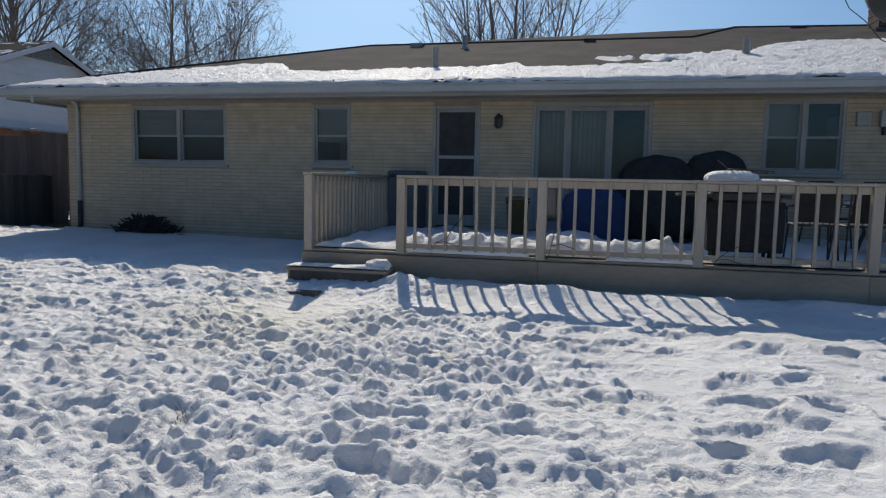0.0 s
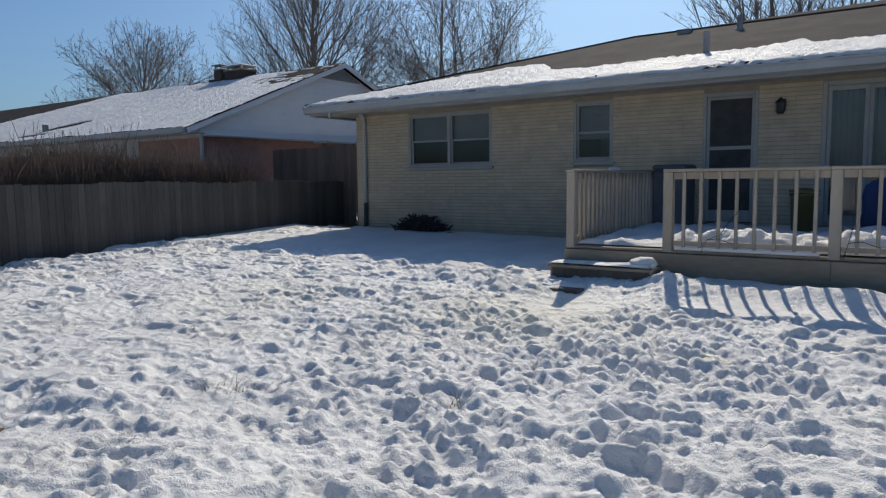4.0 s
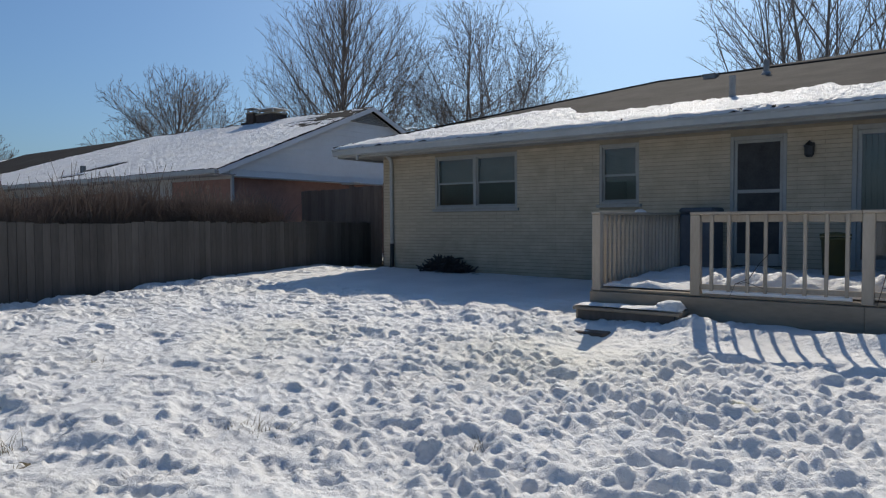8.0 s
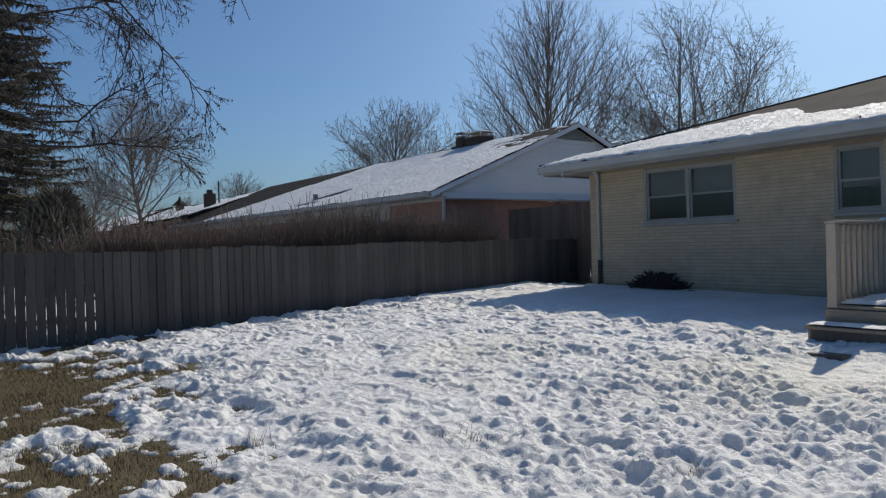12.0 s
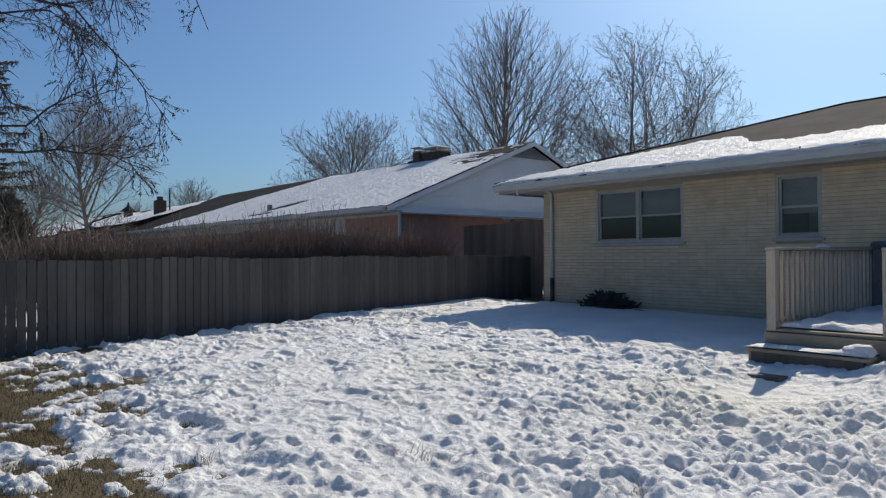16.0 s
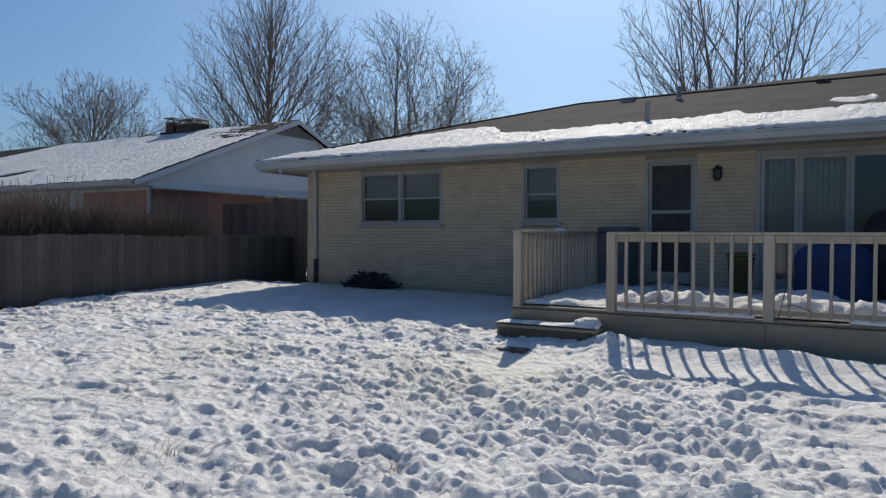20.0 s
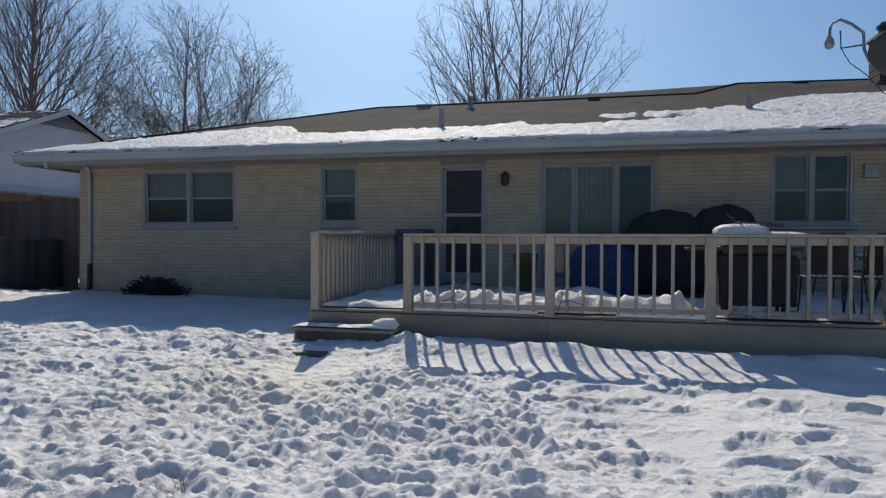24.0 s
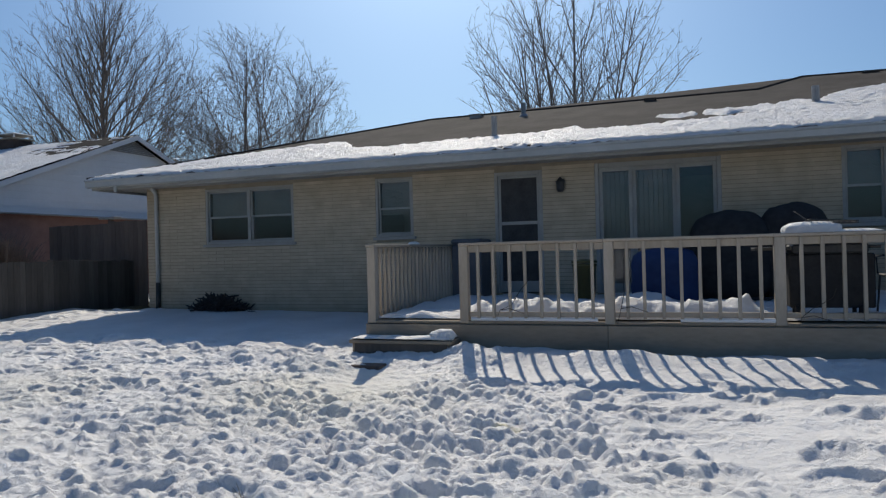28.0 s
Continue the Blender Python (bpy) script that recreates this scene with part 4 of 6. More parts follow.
CROWNS = {
    # point of the top, height of the widest place, width at the foot; stems; limbs; wobble, lift and angles from limb to twig
    "vase": dict(point=1.5, mid=0.36, low=0.75, stems=1, tilt=0, base=0.0, cap=1.0, limbs=74, rise=(0.05, 0.86), angle=(58, 24), wobble=(0.02, 0.04, 0.06, 0.09, 0.11), up=(0.022, 0.018, 0.035, 0.05, 0.05), ratio=(0.46, 0.46, 0.5), gap=(0.44, 0.31, 0.24), fork=(32, 33, 36)),
    "round": dict(cap=1.1, point=2.4, mid=0.50, low=0.78, stems=9, tilt=62, base=0.06, limbs=9, rise=(0.25, 0.95), angle=(55, 36), wobble=(0.07, 0.11, 0.15, 0.18, 0.20), up=(0.045, 0.02, 0.04, 0.09, 0.10), ratio=(0.48, 0.46, 0.5), gap=(0.27, 0.21, 0.18), fork=(48, 46, 46)),
    "fan": dict(cap=0.62, point=2.2, mid=0.56, low=0.72, stems=12, tilt=25, base=0.12, limbs=10, rise=(0.18, 0.95), angle=(46, 28), wobble=(0.02, 0.04, 0.07, 0.10, 0.12), up=(0.022, 0.015, 0.03, 0.04, 0.04), ratio=(0.44, 0.46, 0.5), gap=(0.30, 0.24, 0.20), fork=(40, 38, 38)),
    "dome": dict(cap=1.0, point=2.4, mid=0.58, low=0.50, stems=1, tilt=0, base=0.0, limbs=40, rise=(0.22, 0.72), angle=(74, 24), wobble=(0.05, 0.07, 0.10, 0.14, 0.15), up=(0.04, 0.012, 0.035, 0.05, 0.05), ratio=(0.46, 0.46, 0.5), gap=(0.30, 0.24, 0.20), fork=(40, 40, 42)),
}


def crown_reach(p, d, foot, height, half, st):
    """How far a limb may run from p along d before it leaves the crown."""
    s = 0.0
    while s < 30:
        s += 0.3
        q = p + d * s
        u = (q.z - foot.z) / height
        if u >= 1:
            return s
        w = max(1 - (max(u - st["mid"], 0) / (1 - st["mid"])) ** st["point"], 0) ** 0.6 if u > st["mid"] else st["low"] + (1 - st["low"]) * max(u, 0) / st["mid"]
        a = math.atan2(q.y - foot.y, q.x - foot.x)
        w *= 1 + 0.10 * math.sin(3 * a + height) * math.sin(8 * u + half)
        if math.hypot(q.x - foot.x, q.y - foot.y) > half * w:
            return s
    return s


def run_limb(R, rows, p, d, length, r, tip, level, st):
    """One limb in short joints, thinning to its tip; gives back its joints for side shoots."""
    n = max(2, min(14, int(length / (0.55 if level < 2 else 0.28))))
    pts, dirs, rad = [p.copy()], [d.copy()], [r]
    w, up = st["wobble"][level], st["up"][level]
    for k in range(n):
        d = (d + Vector((R.gauss(0, w), R.gauss(0, w), R.gauss(0, w) + up))).normalized()
        q = p + d * (length / n)
        ra = r + (tip - r) * ((k + 1) / n) ** 0.85
        rows.append((tuple(p), tuple(q), rad[-1], ra))
        p = q
        pts.append(q.copy())
        dirs.append(d.copy())
        rad.append(ra)
    return pts, dirs, rad


def side_shoots(R, fine, pts, dirs, rad, length, level, last, st, reach, twig):
    """Shoots along a limb, longest near its foot, each with shoots of its own."""
    n = len(pts) - 1
    gap = st["gap"][level - 1]
    f = R.uniform(0.18, 0.30) if level == 1 else R.uniform(0.12, 0.3)
    turn = R.uniform(0, math.tau)
    while f < 1:
        k = min(int(f * n), n - 1)
        t = f * n - k
        p, d = pts[k].lerp(pts[k + 1], t), dirs[k + 1]
        turn += 2.4 + R.uniform(-0.5, 0.5)
        side = Matrix.Rotation(turn, 3, d) @ d.orthogonal().normalized()
        a = radians(st["fork"][level - 1] * R.uniform(0.7, 1.25))
        e = (d * math.cos(a) + side * math.sin(a) + Vector((0, 0, 0.12))).normalized()
        L = st["ratio"][level - 1] * length * (1.0 - 0.45 * f) * R.uniform(0.6, 1.15)
        if level < 3:
            L = min(L, reach(p, e) * R.uniform(0.9, 1.1) + 0.25)
        L = max(L, 0.22)
        r = max(min(rad[k] * 0.6, 0.008 * L + 0.003), twig)
        q = run_limb(R, fine, p, e, L, r, twig * 0.7, level + 1, st)
        if level + 1 < last and L > 0.3:
            side_shoots(R, fine, *q, L, level + 1, last, st, reach, twig)
        f += gap / length * R.uniform(0.7, 1.35) * (1.0 if level > 1 else 1.15)


def bare_tree(x, y, height, half, seed, label, style, girth, twig=0.0068, last=4, thin=1.0):
    """A leafless tree: stems, limbs that fill its crown's outline, branches, twigs and sprigs."""
    R = random.Random(seed)
    st = dict(CROWNS[style])
    st["gap"] = tuple(g * thin for g in st["gap"])
    z = float(ground_z(x, y))
    foot = Vector((x, y, z))
    t = thing("bare_tree", (x, y, z), label, "tree")

    def reach(p, d):
        return crown_reach(p, d, foot, height, half, st)
    fine = []
    for m in range(st["stems"]):
        az = math.tau * m / st["stems"] * 1.618 + R.uniform(-0.3, 0.3)
        lean = radians(st["tilt"]) * (R.uniform(0.25, 0.9) if m else 0.08)
        d = Vector((math.cos(az) * math.sin(lean), math.sin(az) * math.sin(lean), math.cos(lean)))
        p = foot + Vector((math.cos(az), math.sin(az), 0)) * half * st["base"] * (m > 0) + Vector((0, 0, -0.2))
        length = reach(p, d) * (R.uniform(0.80, 0.92) if m else 0.97)
        rows = []
        pts, dirs, rad = run_limb(R, rows, p, d, length, girth * (1 if m == 0 else R.uniform(0.65, 0.95)), 0.02, 0, st)
        V, F = limb_mesh(rows, 8)
        sheet("trunk", V, F, BARK, t)
        n = len(pts) - 1
        count = st["limbs"]
        turn = R.uniform(0, math.tau)
        for q in range(count):
            g = (q + R.uniform(0, 0.8)) / count
            f = st["rise"][0] + (st["rise"][1] - st["rise"][0]) * g
            k = min(int(f * n), n - 1)
            o, e = pts[k].lerp(pts[k + 1], f * n - k), dirs[k + 1]
            turn += 2.4 + R.uniform(-0.4, 0.4)
            side = Matrix.Rotation(turn, 3, e) @ e.orthogonal().normalized()
            a = radians((st["angle"][0] + (st["angle"][1] - st["angle"][0]) * g) * R.uniform(0.7, 1.15))
            nd = (e * math.cos(a) + side * math.sin(a)).normalized()
            L = reach(o, nd) * R.uniform(0.86, 1.03)
            if st["stems"] > 1:
                L = min(L, length * st["cap"] * (1.15 - 0.75 * f) * R.uniform(0.7, 1.1))
            L = max(L, R.uniform(0.6, 1.2))
            rows = []
            r = min(rad[k] * 0.62, 0.0075 * L + 0.010)
            s = run_limb(R, rows, o, nd, L, r, twig * 1.3, 1, st)
            V, F = limb_mesh(rows, 5)
            sheet("limb", V, F, BARK, t)
            side_shoots(R, fine, *s, L, 1, last, st, reach, twig)
        if st["stems"] > 1:
            side_shoots(R, fine, pts, dirs, rad, length * 0.6, 1, last, st, reach, twig)
        else:
            h = int(n * 0.55)
            side_shoots(R, fine, pts[h:], dirs[h:], rad[h:], length * 0.45, 1, last, st, reach, twig)
    V, F = limb_mesh(fine, 3)
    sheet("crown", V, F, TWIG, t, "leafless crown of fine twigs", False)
    return t


def polar(az, r):
    return r * math.sin(radians(az)), r * math.cos(radians(az))


bare_tree(*polar(-44.4, 40), 15.3, 7.2, 3, "tall leafless tree with steep straight grey limbs", "vase", 0.19, 0.006, 4, 1.0)
bare_tree(*polar(-33.6, 38), 12.9, 6.0, 5, "broad leafless tree with crooked limbs and buds", "round", 0.16, 0.006, 4, 1.15)
bare_tree(*polar(-8.1, 32), 15.9, 5.1, 16, "leafless many-stemmed tree behind the house ridge", "fan", 0.12, 0.0058, 4, 1.8)
bare_tree(*polar(-57.2, 55), 12.3, 6.3, 21, "leafless tree beyond the neighbour's roof", "dome", 0.24, 0.0105, 4, 1.15)
bare_tree(*polar(-76.9, 42), 10.2, 4.5, 25, "small leafless tree past the fence", "dome", 0.17, 0.0085, 4, 0.9)
bare_tree(*polar(-69.7, 75), 8.8, 3.2, 29, "small far leafless tree", "dome", 0.16, 0.013, 3, 0.8)
for az, r, h, k in ((-80.5, 62, 9.0, 31), (-84.0, 75, 11.0, 32), (-88.5, 58, 9.5, 33), (-93.0, 70, 11.0, 34), (-73.5, 95, 8.0, 35), (-81.8, 48, 5.5, 36), (-86.0, 50, 6.0, 37), (-90.5, 46, 5.5, 38)):
    bare_tree(*polar(az, r), h, h * 0.42, k, "far leafless tree in the gardens behind", "dome", 0.14, 0.013, 3, 1.2)


def build_overhang():
    """The old tree over the fence's open end, whose limbs droop into the yard."""
    R = random.Random(77)
    x, y = -14.8, -3.8
    z = float(ground_z(x, y))
    t = thing("bare_tree", (x, y, z), "old leafless tree with drooping budded branches over the yard", "tree")
    segs, fine = [], []
    crown = Vector((x + 0.2, y + 0.3, 6.2))
    segs.append(((x, y, z - 0.2), (x + 0.1, y + 0.1, 3.0), 0.30, 0.24))
    segs.append(((x + 0.1, y + 0.1, 3.0), tuple(crown), 0.24, 0.17))
    # limbs as rows of azimuth, height angle and distance from the standing point
    limbs = [((-100, 14, 13.0), (-90, 17, 12.2), (-83, 18.5, 11.6), (-78, 18, 11.2), (-74.5, 14.5, 11.0), (-71.5, 10.5, 10.8)),
             ((-99, 7, 13.2), (-91, 6.5, 12.4), (-84, 7.6, 11.9), (-79, 8.0, 11.6), (-75.5, 7.8, 11.4), (-73, 6.8, 11.2)),
             ((-100, 20, 13.0), (-90, 25, 11.8), (-81, 27, 11.0), (-75, 26, 10.6), (-70.5, 22, 10.4), (-68.6, 17.5, 10.2)),
             ((-99, 12, 13.2), (-91, 12.5, 12.6), (-86, 10, 12.2), (-81, 9.5, 12.0), (-78, 12, 11.8), (-75.5, 12.5, 11.7)),
             ((-100, 24, 12.8), (-93, 30, 11.8), (-86, 28, 11.2), (-81, 23, 10.9), (-77, 20, 10.7), (-74, 20, 10.6)),
             ((-99, 16, 13.0), (-92, 21, 12.4), (-87, 20, 12.2), (-84, 14.5, 12.0), (-82, 11, 11.9), (-80, 9.5, 11.8)),
             ((-100, 28, 12.5), (-90, 33, 11.5), (-82, 31, 11.0), (-78, 27, 10.8), (-76, 22, 10.6), (-75, 17, 10.5)),
             ((-99, 18, 13.0), (-91, 23, 12.3), (-85, 24, 11.8), (-80.5, 21, 11.5), (-78, 16.5, 11.3), (-76.5, 13, 11.2)),
             ((-98, 10, 13.0), (-91, 11, 12.5), (-86, 15, 12.2), (-82, 17, 12.0), (-79.5, 17.5, 11.8), (-77.5, 16, 11.7))]
    V, F = limb_mesh(segs, 10)
    sheet("trunk", V, F, NEAR_TWIG, t)
    for at, rows in enumerate(limbs):
        pts = [crown.copy()] + [Vector((*polar(a, r), EYE + r * math.tan(radians(e)))) for a, e, r in rows]
        segs = []
        rad = [0.050 * (1 - 0.125 * k) ** 1.6 for k in range(len(pts))]
        for k in range(len(pts) - 1):
            a, b = pts[k], pts[k + 1]
            m = a.lerp(b, 0.5) + Vector((R.gauss(0, 0.06), R.gauss(0, 0.06), R.gauss(0, 0.06)))
            segs.append((tuple(a), tuple(m), rad[k], (rad[k] + rad[k + 1]) / 2))
            segs.append((tuple(m), tuple(b), (rad[k] + rad[k + 1]) / 2, rad[k + 1]))
            for _ in range((1 if at == 2 and k > 2 else 4) if k else 1):
                o = a.lerp(b, R.random())
                d = (b - a).normalized()
                side = Vector((R.gauss(0, 1), R.gauss(0, 1), R.gauss(0, 1)))
                nd = (d * 0.8 + (side - d * side.dot(d)).normalized() * R.uniform(0.4, 0.9)).normalized()
                grow(R, segs, fine, o, nd, R.uniform(0.30, 0.62) * (1.0, 1.0, 0.9, 0.8, 0.62, 0.45)[k], 0.015, 0, BROWSE)
        V, F = limb_mesh(segs, 6)
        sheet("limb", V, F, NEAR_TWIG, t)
    fine = [(a, b, r0 * 0.7, r1 * 0.7) for a, b, r0, r1 in fine]
    # buds on the tips
    for a, b, r0, r1 in list(fine):
        if R.random() < 0.07:
            b = Vector(b)
            fine.append((tuple(b), tuple(b + Vector((R.gauss(0, 0.01), R.gauss(0, 0.01), -0.03))), 0.006, 0.012))
    V, F = limb_mesh(fine, 3)
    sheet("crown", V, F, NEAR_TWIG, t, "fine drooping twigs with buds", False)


def build_spruce():
    R = random.Random(9)
    x, y = polar(-87.6, 29)
    z = float(ground_z(x, y))
    t = thing("spruce", (x, y, z), "tall dark spruce with drooping boughs beyond the fence", "tree")
    V, F = limb_mesh([((x, y, z - 0.2), (x + 0.1, y, z + 8), 0.34, 0.22), ((x + 0.1, y, z + 8), (x, y, z + 17.5), 0.22, 0.03)], 10)
    sheet("trunk", V, F, BARK, t)
    boughs, needles = [], []
    h = 1.5
    while h < 17.2:
        reach = 4.5 * (1 - h / 18.6) ** 0.7 * R.uniform(0.82, 1.12)
        for k in range(11):
            a = R.uniform(0, math.tau)
            L = reach * R.uniform(0.65, 1.12)
            p = Vector((x, y, z + h + R.uniform(-0.35, 0.35)))
            d = Vector((math.cos(a), math.sin(a), -0.05))
            n = 6
            for q in range(n):
                d = (d + Vector((R.gauss(0, 0.07), R.gauss(0, 0.07), -0.06 + 0.035 * q))).normalized()
                e = p + d * (L / n)
                boughs.append((tuple(p), tuple(e), 0.035 * (1 - q / n) + 0.008, 0.035 * (1 - (q + 1) / n) + 0.006))
                if q:
                    for sgn in (-1, 1):
                        for _ in range(6):
                            o = p.lerp(e, R.random())
                            sd = (d + sgn * R.uniform(0.3, 1.2) * d.cross(Vector((0, 0, 1))) + Vector((0, 0, R.uniform(-0.45, 0.15)))).normalized()
                            b = o + sd * R.uniform(0.2, 0.6) * (1.25 - q / n)
                            needles.append((tuple(o), tuple(b), R.uniform(0.022, 0.042), 0.012))
                            for _ in range(2):
                                c = o.lerp(b, R.uniform(0.3, 1.0))
                                b2 = c + Vector((R.gauss(0, 0.10), R.gauss(0, 0.10), R.uniform(-0.22, 0.05)))
                                needles.append((tuple(c), tuple(b2), R.uniform(0.018, 0.03), 0.008))
                p = e
        h += 0.34
    V, F = limb_mesh(boughs, 4)
    sheet("bough", V, F, BARK, t)
    V, F = limb_mesh(needles, 3)
    sheet("crown", V, F, NEEDLE, t, "dark green needle sprays", False)


def build_bush(az, r, high, wide, seed):
    """A dense evergreen bush of short upright sprays."""
    R = random.Random(seed)
    x, y = polar(az, r)
    z = float(ground_z(x, y))
    t = thing("evergreen_bush", (x, y, z), "dark olive evergreen bush beyond the fence", "bush")
    V, F = limb_mesh([((x + 0.1 * k, y, z - 0.1), (x + 0.35 * k, y + 0.1, z + high * 0.7), 0.06, 0.02) for k in (-2, -1, 0, 1, 2)], 6)
    sheet("stem", V, F, BARK, t)
    rows = []
    for _ in range(2600):
        a, u = R.uniform(0, math.tau), R.uniform(0.05, 1)
        w = wide * math.sqrt(max(1 - (u - 0.35) ** 2 / 0.43, 0)) * R.uniform(0.55, 1.05)
        p = Vector((x + w * math.cos(a), y + w * math.sin(a), z + high * u))
        q = p + Vector((math.cos(a) * 0.12 + R.gauss(0, 0.08), math.sin(a) * 0.12 + R.gauss(0, 0.08), R.uniform(0.05, 0.32)))
        rows.append((tuple(p), tuple(q), R.uniform(0.02, 0.05), 0.008))
    V, F = limb_mesh(rows, 3)
    sheet("crown", V, F, NEEDLE, t, "dense olive sprays", False)


def build_brush():
    R = random.Random(5)
    segs = []
    for _ in range(4300):
        y = R.uniform(2.5, 11.5) if R.random() < 0.95 else R.uniform(-3.0, 2.5)
        x = -13.45 - abs(R.gauss(0, 0.5))
        g = float(ground_z(x, y))
        top = 1.72 + 0.14 * math.sin(y * 0.9 + 1) + R.gauss(0, 0.30)
        p = Vector((x, y, g))
        q = p + Vector((R.gauss(0, 0.12), R.gauss(0, 0.2), (top - g) * R.uniform(0.55, 0.8)))
        segs.append((tuple(p), tuple(q), 0.012, 0.008))
        for _ in range(4):
            e = q + Vector((R.gauss(0, 0.16), R.gauss(0, 0.2), R.uniform(0.1, 0.5)))
            segs.append((tuple(p.lerp(q, R.uniform(0.6, 1))), tuple(e), 0.007, 0.004))
    V, F = limb_mesh(segs, 3)
    b = sheet("hedge", V, F, BRUSH, None, "", False)
    tagged(b, "brown leafless brush growing along the fence", "hedge", kind="stuff")


def far_house(x0, x1, y0, y1, eave, ridge, label, wall_mat, along="x", snow=True):
    h = thing("far_house", ((x0 + x1) / 2, (y0 + y1) / 2, -0.1), label, "house")
    boxed("wall", (x0 + 0.4, x1 - 0.4, y0 + 0.4, y1 - 0.4, -0.2, eave - 0.05), wall_mat, h, bevel=0)
    o = (y0 + y1) / 2
    for a in (y0, y1):
        v = [(x0, a, eave), (x1, a, eave), (x1, o, ridge), (x0, o, ridge)]
        v += [(p, q, r - 0.12) for p, q, r in v]
        np_part("roof", v, [(0, 1, 2, 3), (7, 6, 5, 4), (0, 4, 5, 1), (1, 5, 6, 2), (2, 6, 7, 3), (3, 7, 4, 0)], DARK_SHINGLE, h)
    for a in (x0 + 0.4, x1 - 0.55):
        np_part("gable", [(a, y0 + 0.4, eave - 0.05), (a, y1 - 0.4, eave - 0.05), (a, o, ridge - 0.15), (a + 0.15, y0 + 0.4, eave - 0.05), (a + 0.15, y1 - 0.4, eave - 0.05), (a + 0.15, o, ridge - 0.15)], [(0, 1, 2), (5, 4, 3), (0, 3, 4, 1), (1, 4, 5, 2), (2, 5, 3, 0)], SIDING, h)
    if snow:
        xs, us = np.linspace(x0 + 0.1, x1 - 0.1, 60), np.linspace(0, 0.95, 24)
        X, U = np.meshgrid(xs, us, indexing="ij")
        D = 0.07 + 0.07 * fbm(X, U * 6, 2.2, 33, 3) - np.clip((U - 0.75) * 3, 0, 1) * 0.12
        V = np.stack([X, y0 + U * (o - y0), eave + U * (ridge - eave) + np.clip(D, -0.05, 1)], -1).reshape(-1, 3)
        s = sheet("roof_snow", V, grid_faces(60, 24, D[:-1, :-1] > -0.04), ROOF_SNOW)
        tagged(s, "thin white snow on a far roof", "snow", kind="stuff")
    return h


build_overhang()
build_spruce()
build_bush(-82.6, 25, 3.4, 1.1, 41)
build_brush()
far_house(-62, -41.5, 12.3, 23, 3.3, 5.0, "far brick house with a low snowy roof", RED_BRICK)
far_house(-92, -68, 13.0, 24, 3.2, 5.4, "far low house with a snowy roof", SIDING)
far_house(-72, -52, 2.8, 9.5, 2.0, 3.3, "low outbuilding with a pale snowy roof", GATE_WOOD)
far_house(-60, -44, -6.0, 0.6, 1.55, 2.25, "pale low shed roof past the fence", GATE_WOOD)
h = thing("far_chimney", (-44.6, 14.6, 4.2), "brick chimney stack with a pole on a far roof", "chimney")
boxed("flue_shaft", (-44.9, -44.3, 14.2, 14.8, 3.6, 4.85), CHIMNEY_BRICK, h)
boxed("chimney_pot", (-44.75, -44.45, 14.35, 14.65, 4.85, 5.1), IRON, h)
part("pole", tube(bmesh.new(), [(-44.0, 14.9, 3.7), (-44.0, 14.9, 5.6)], 0.05, 6), IRON, h)
c = thing("roof_cupola", (-53.0, 15.0, 4.0), "small dark roof turret on a far house", "cupola")
boxed("base", (-53.25, -52.75, 14.75, 15.25, 3.9, 4.6), GATE_WOOD, c)
part("cap", lathe(bmesh.new(), [(0.6, 0), (0.12, 0.38), (0.03, 0.7)], (-53.0, 15.0, 4.6), 6), DARK_SHINGLE, c)


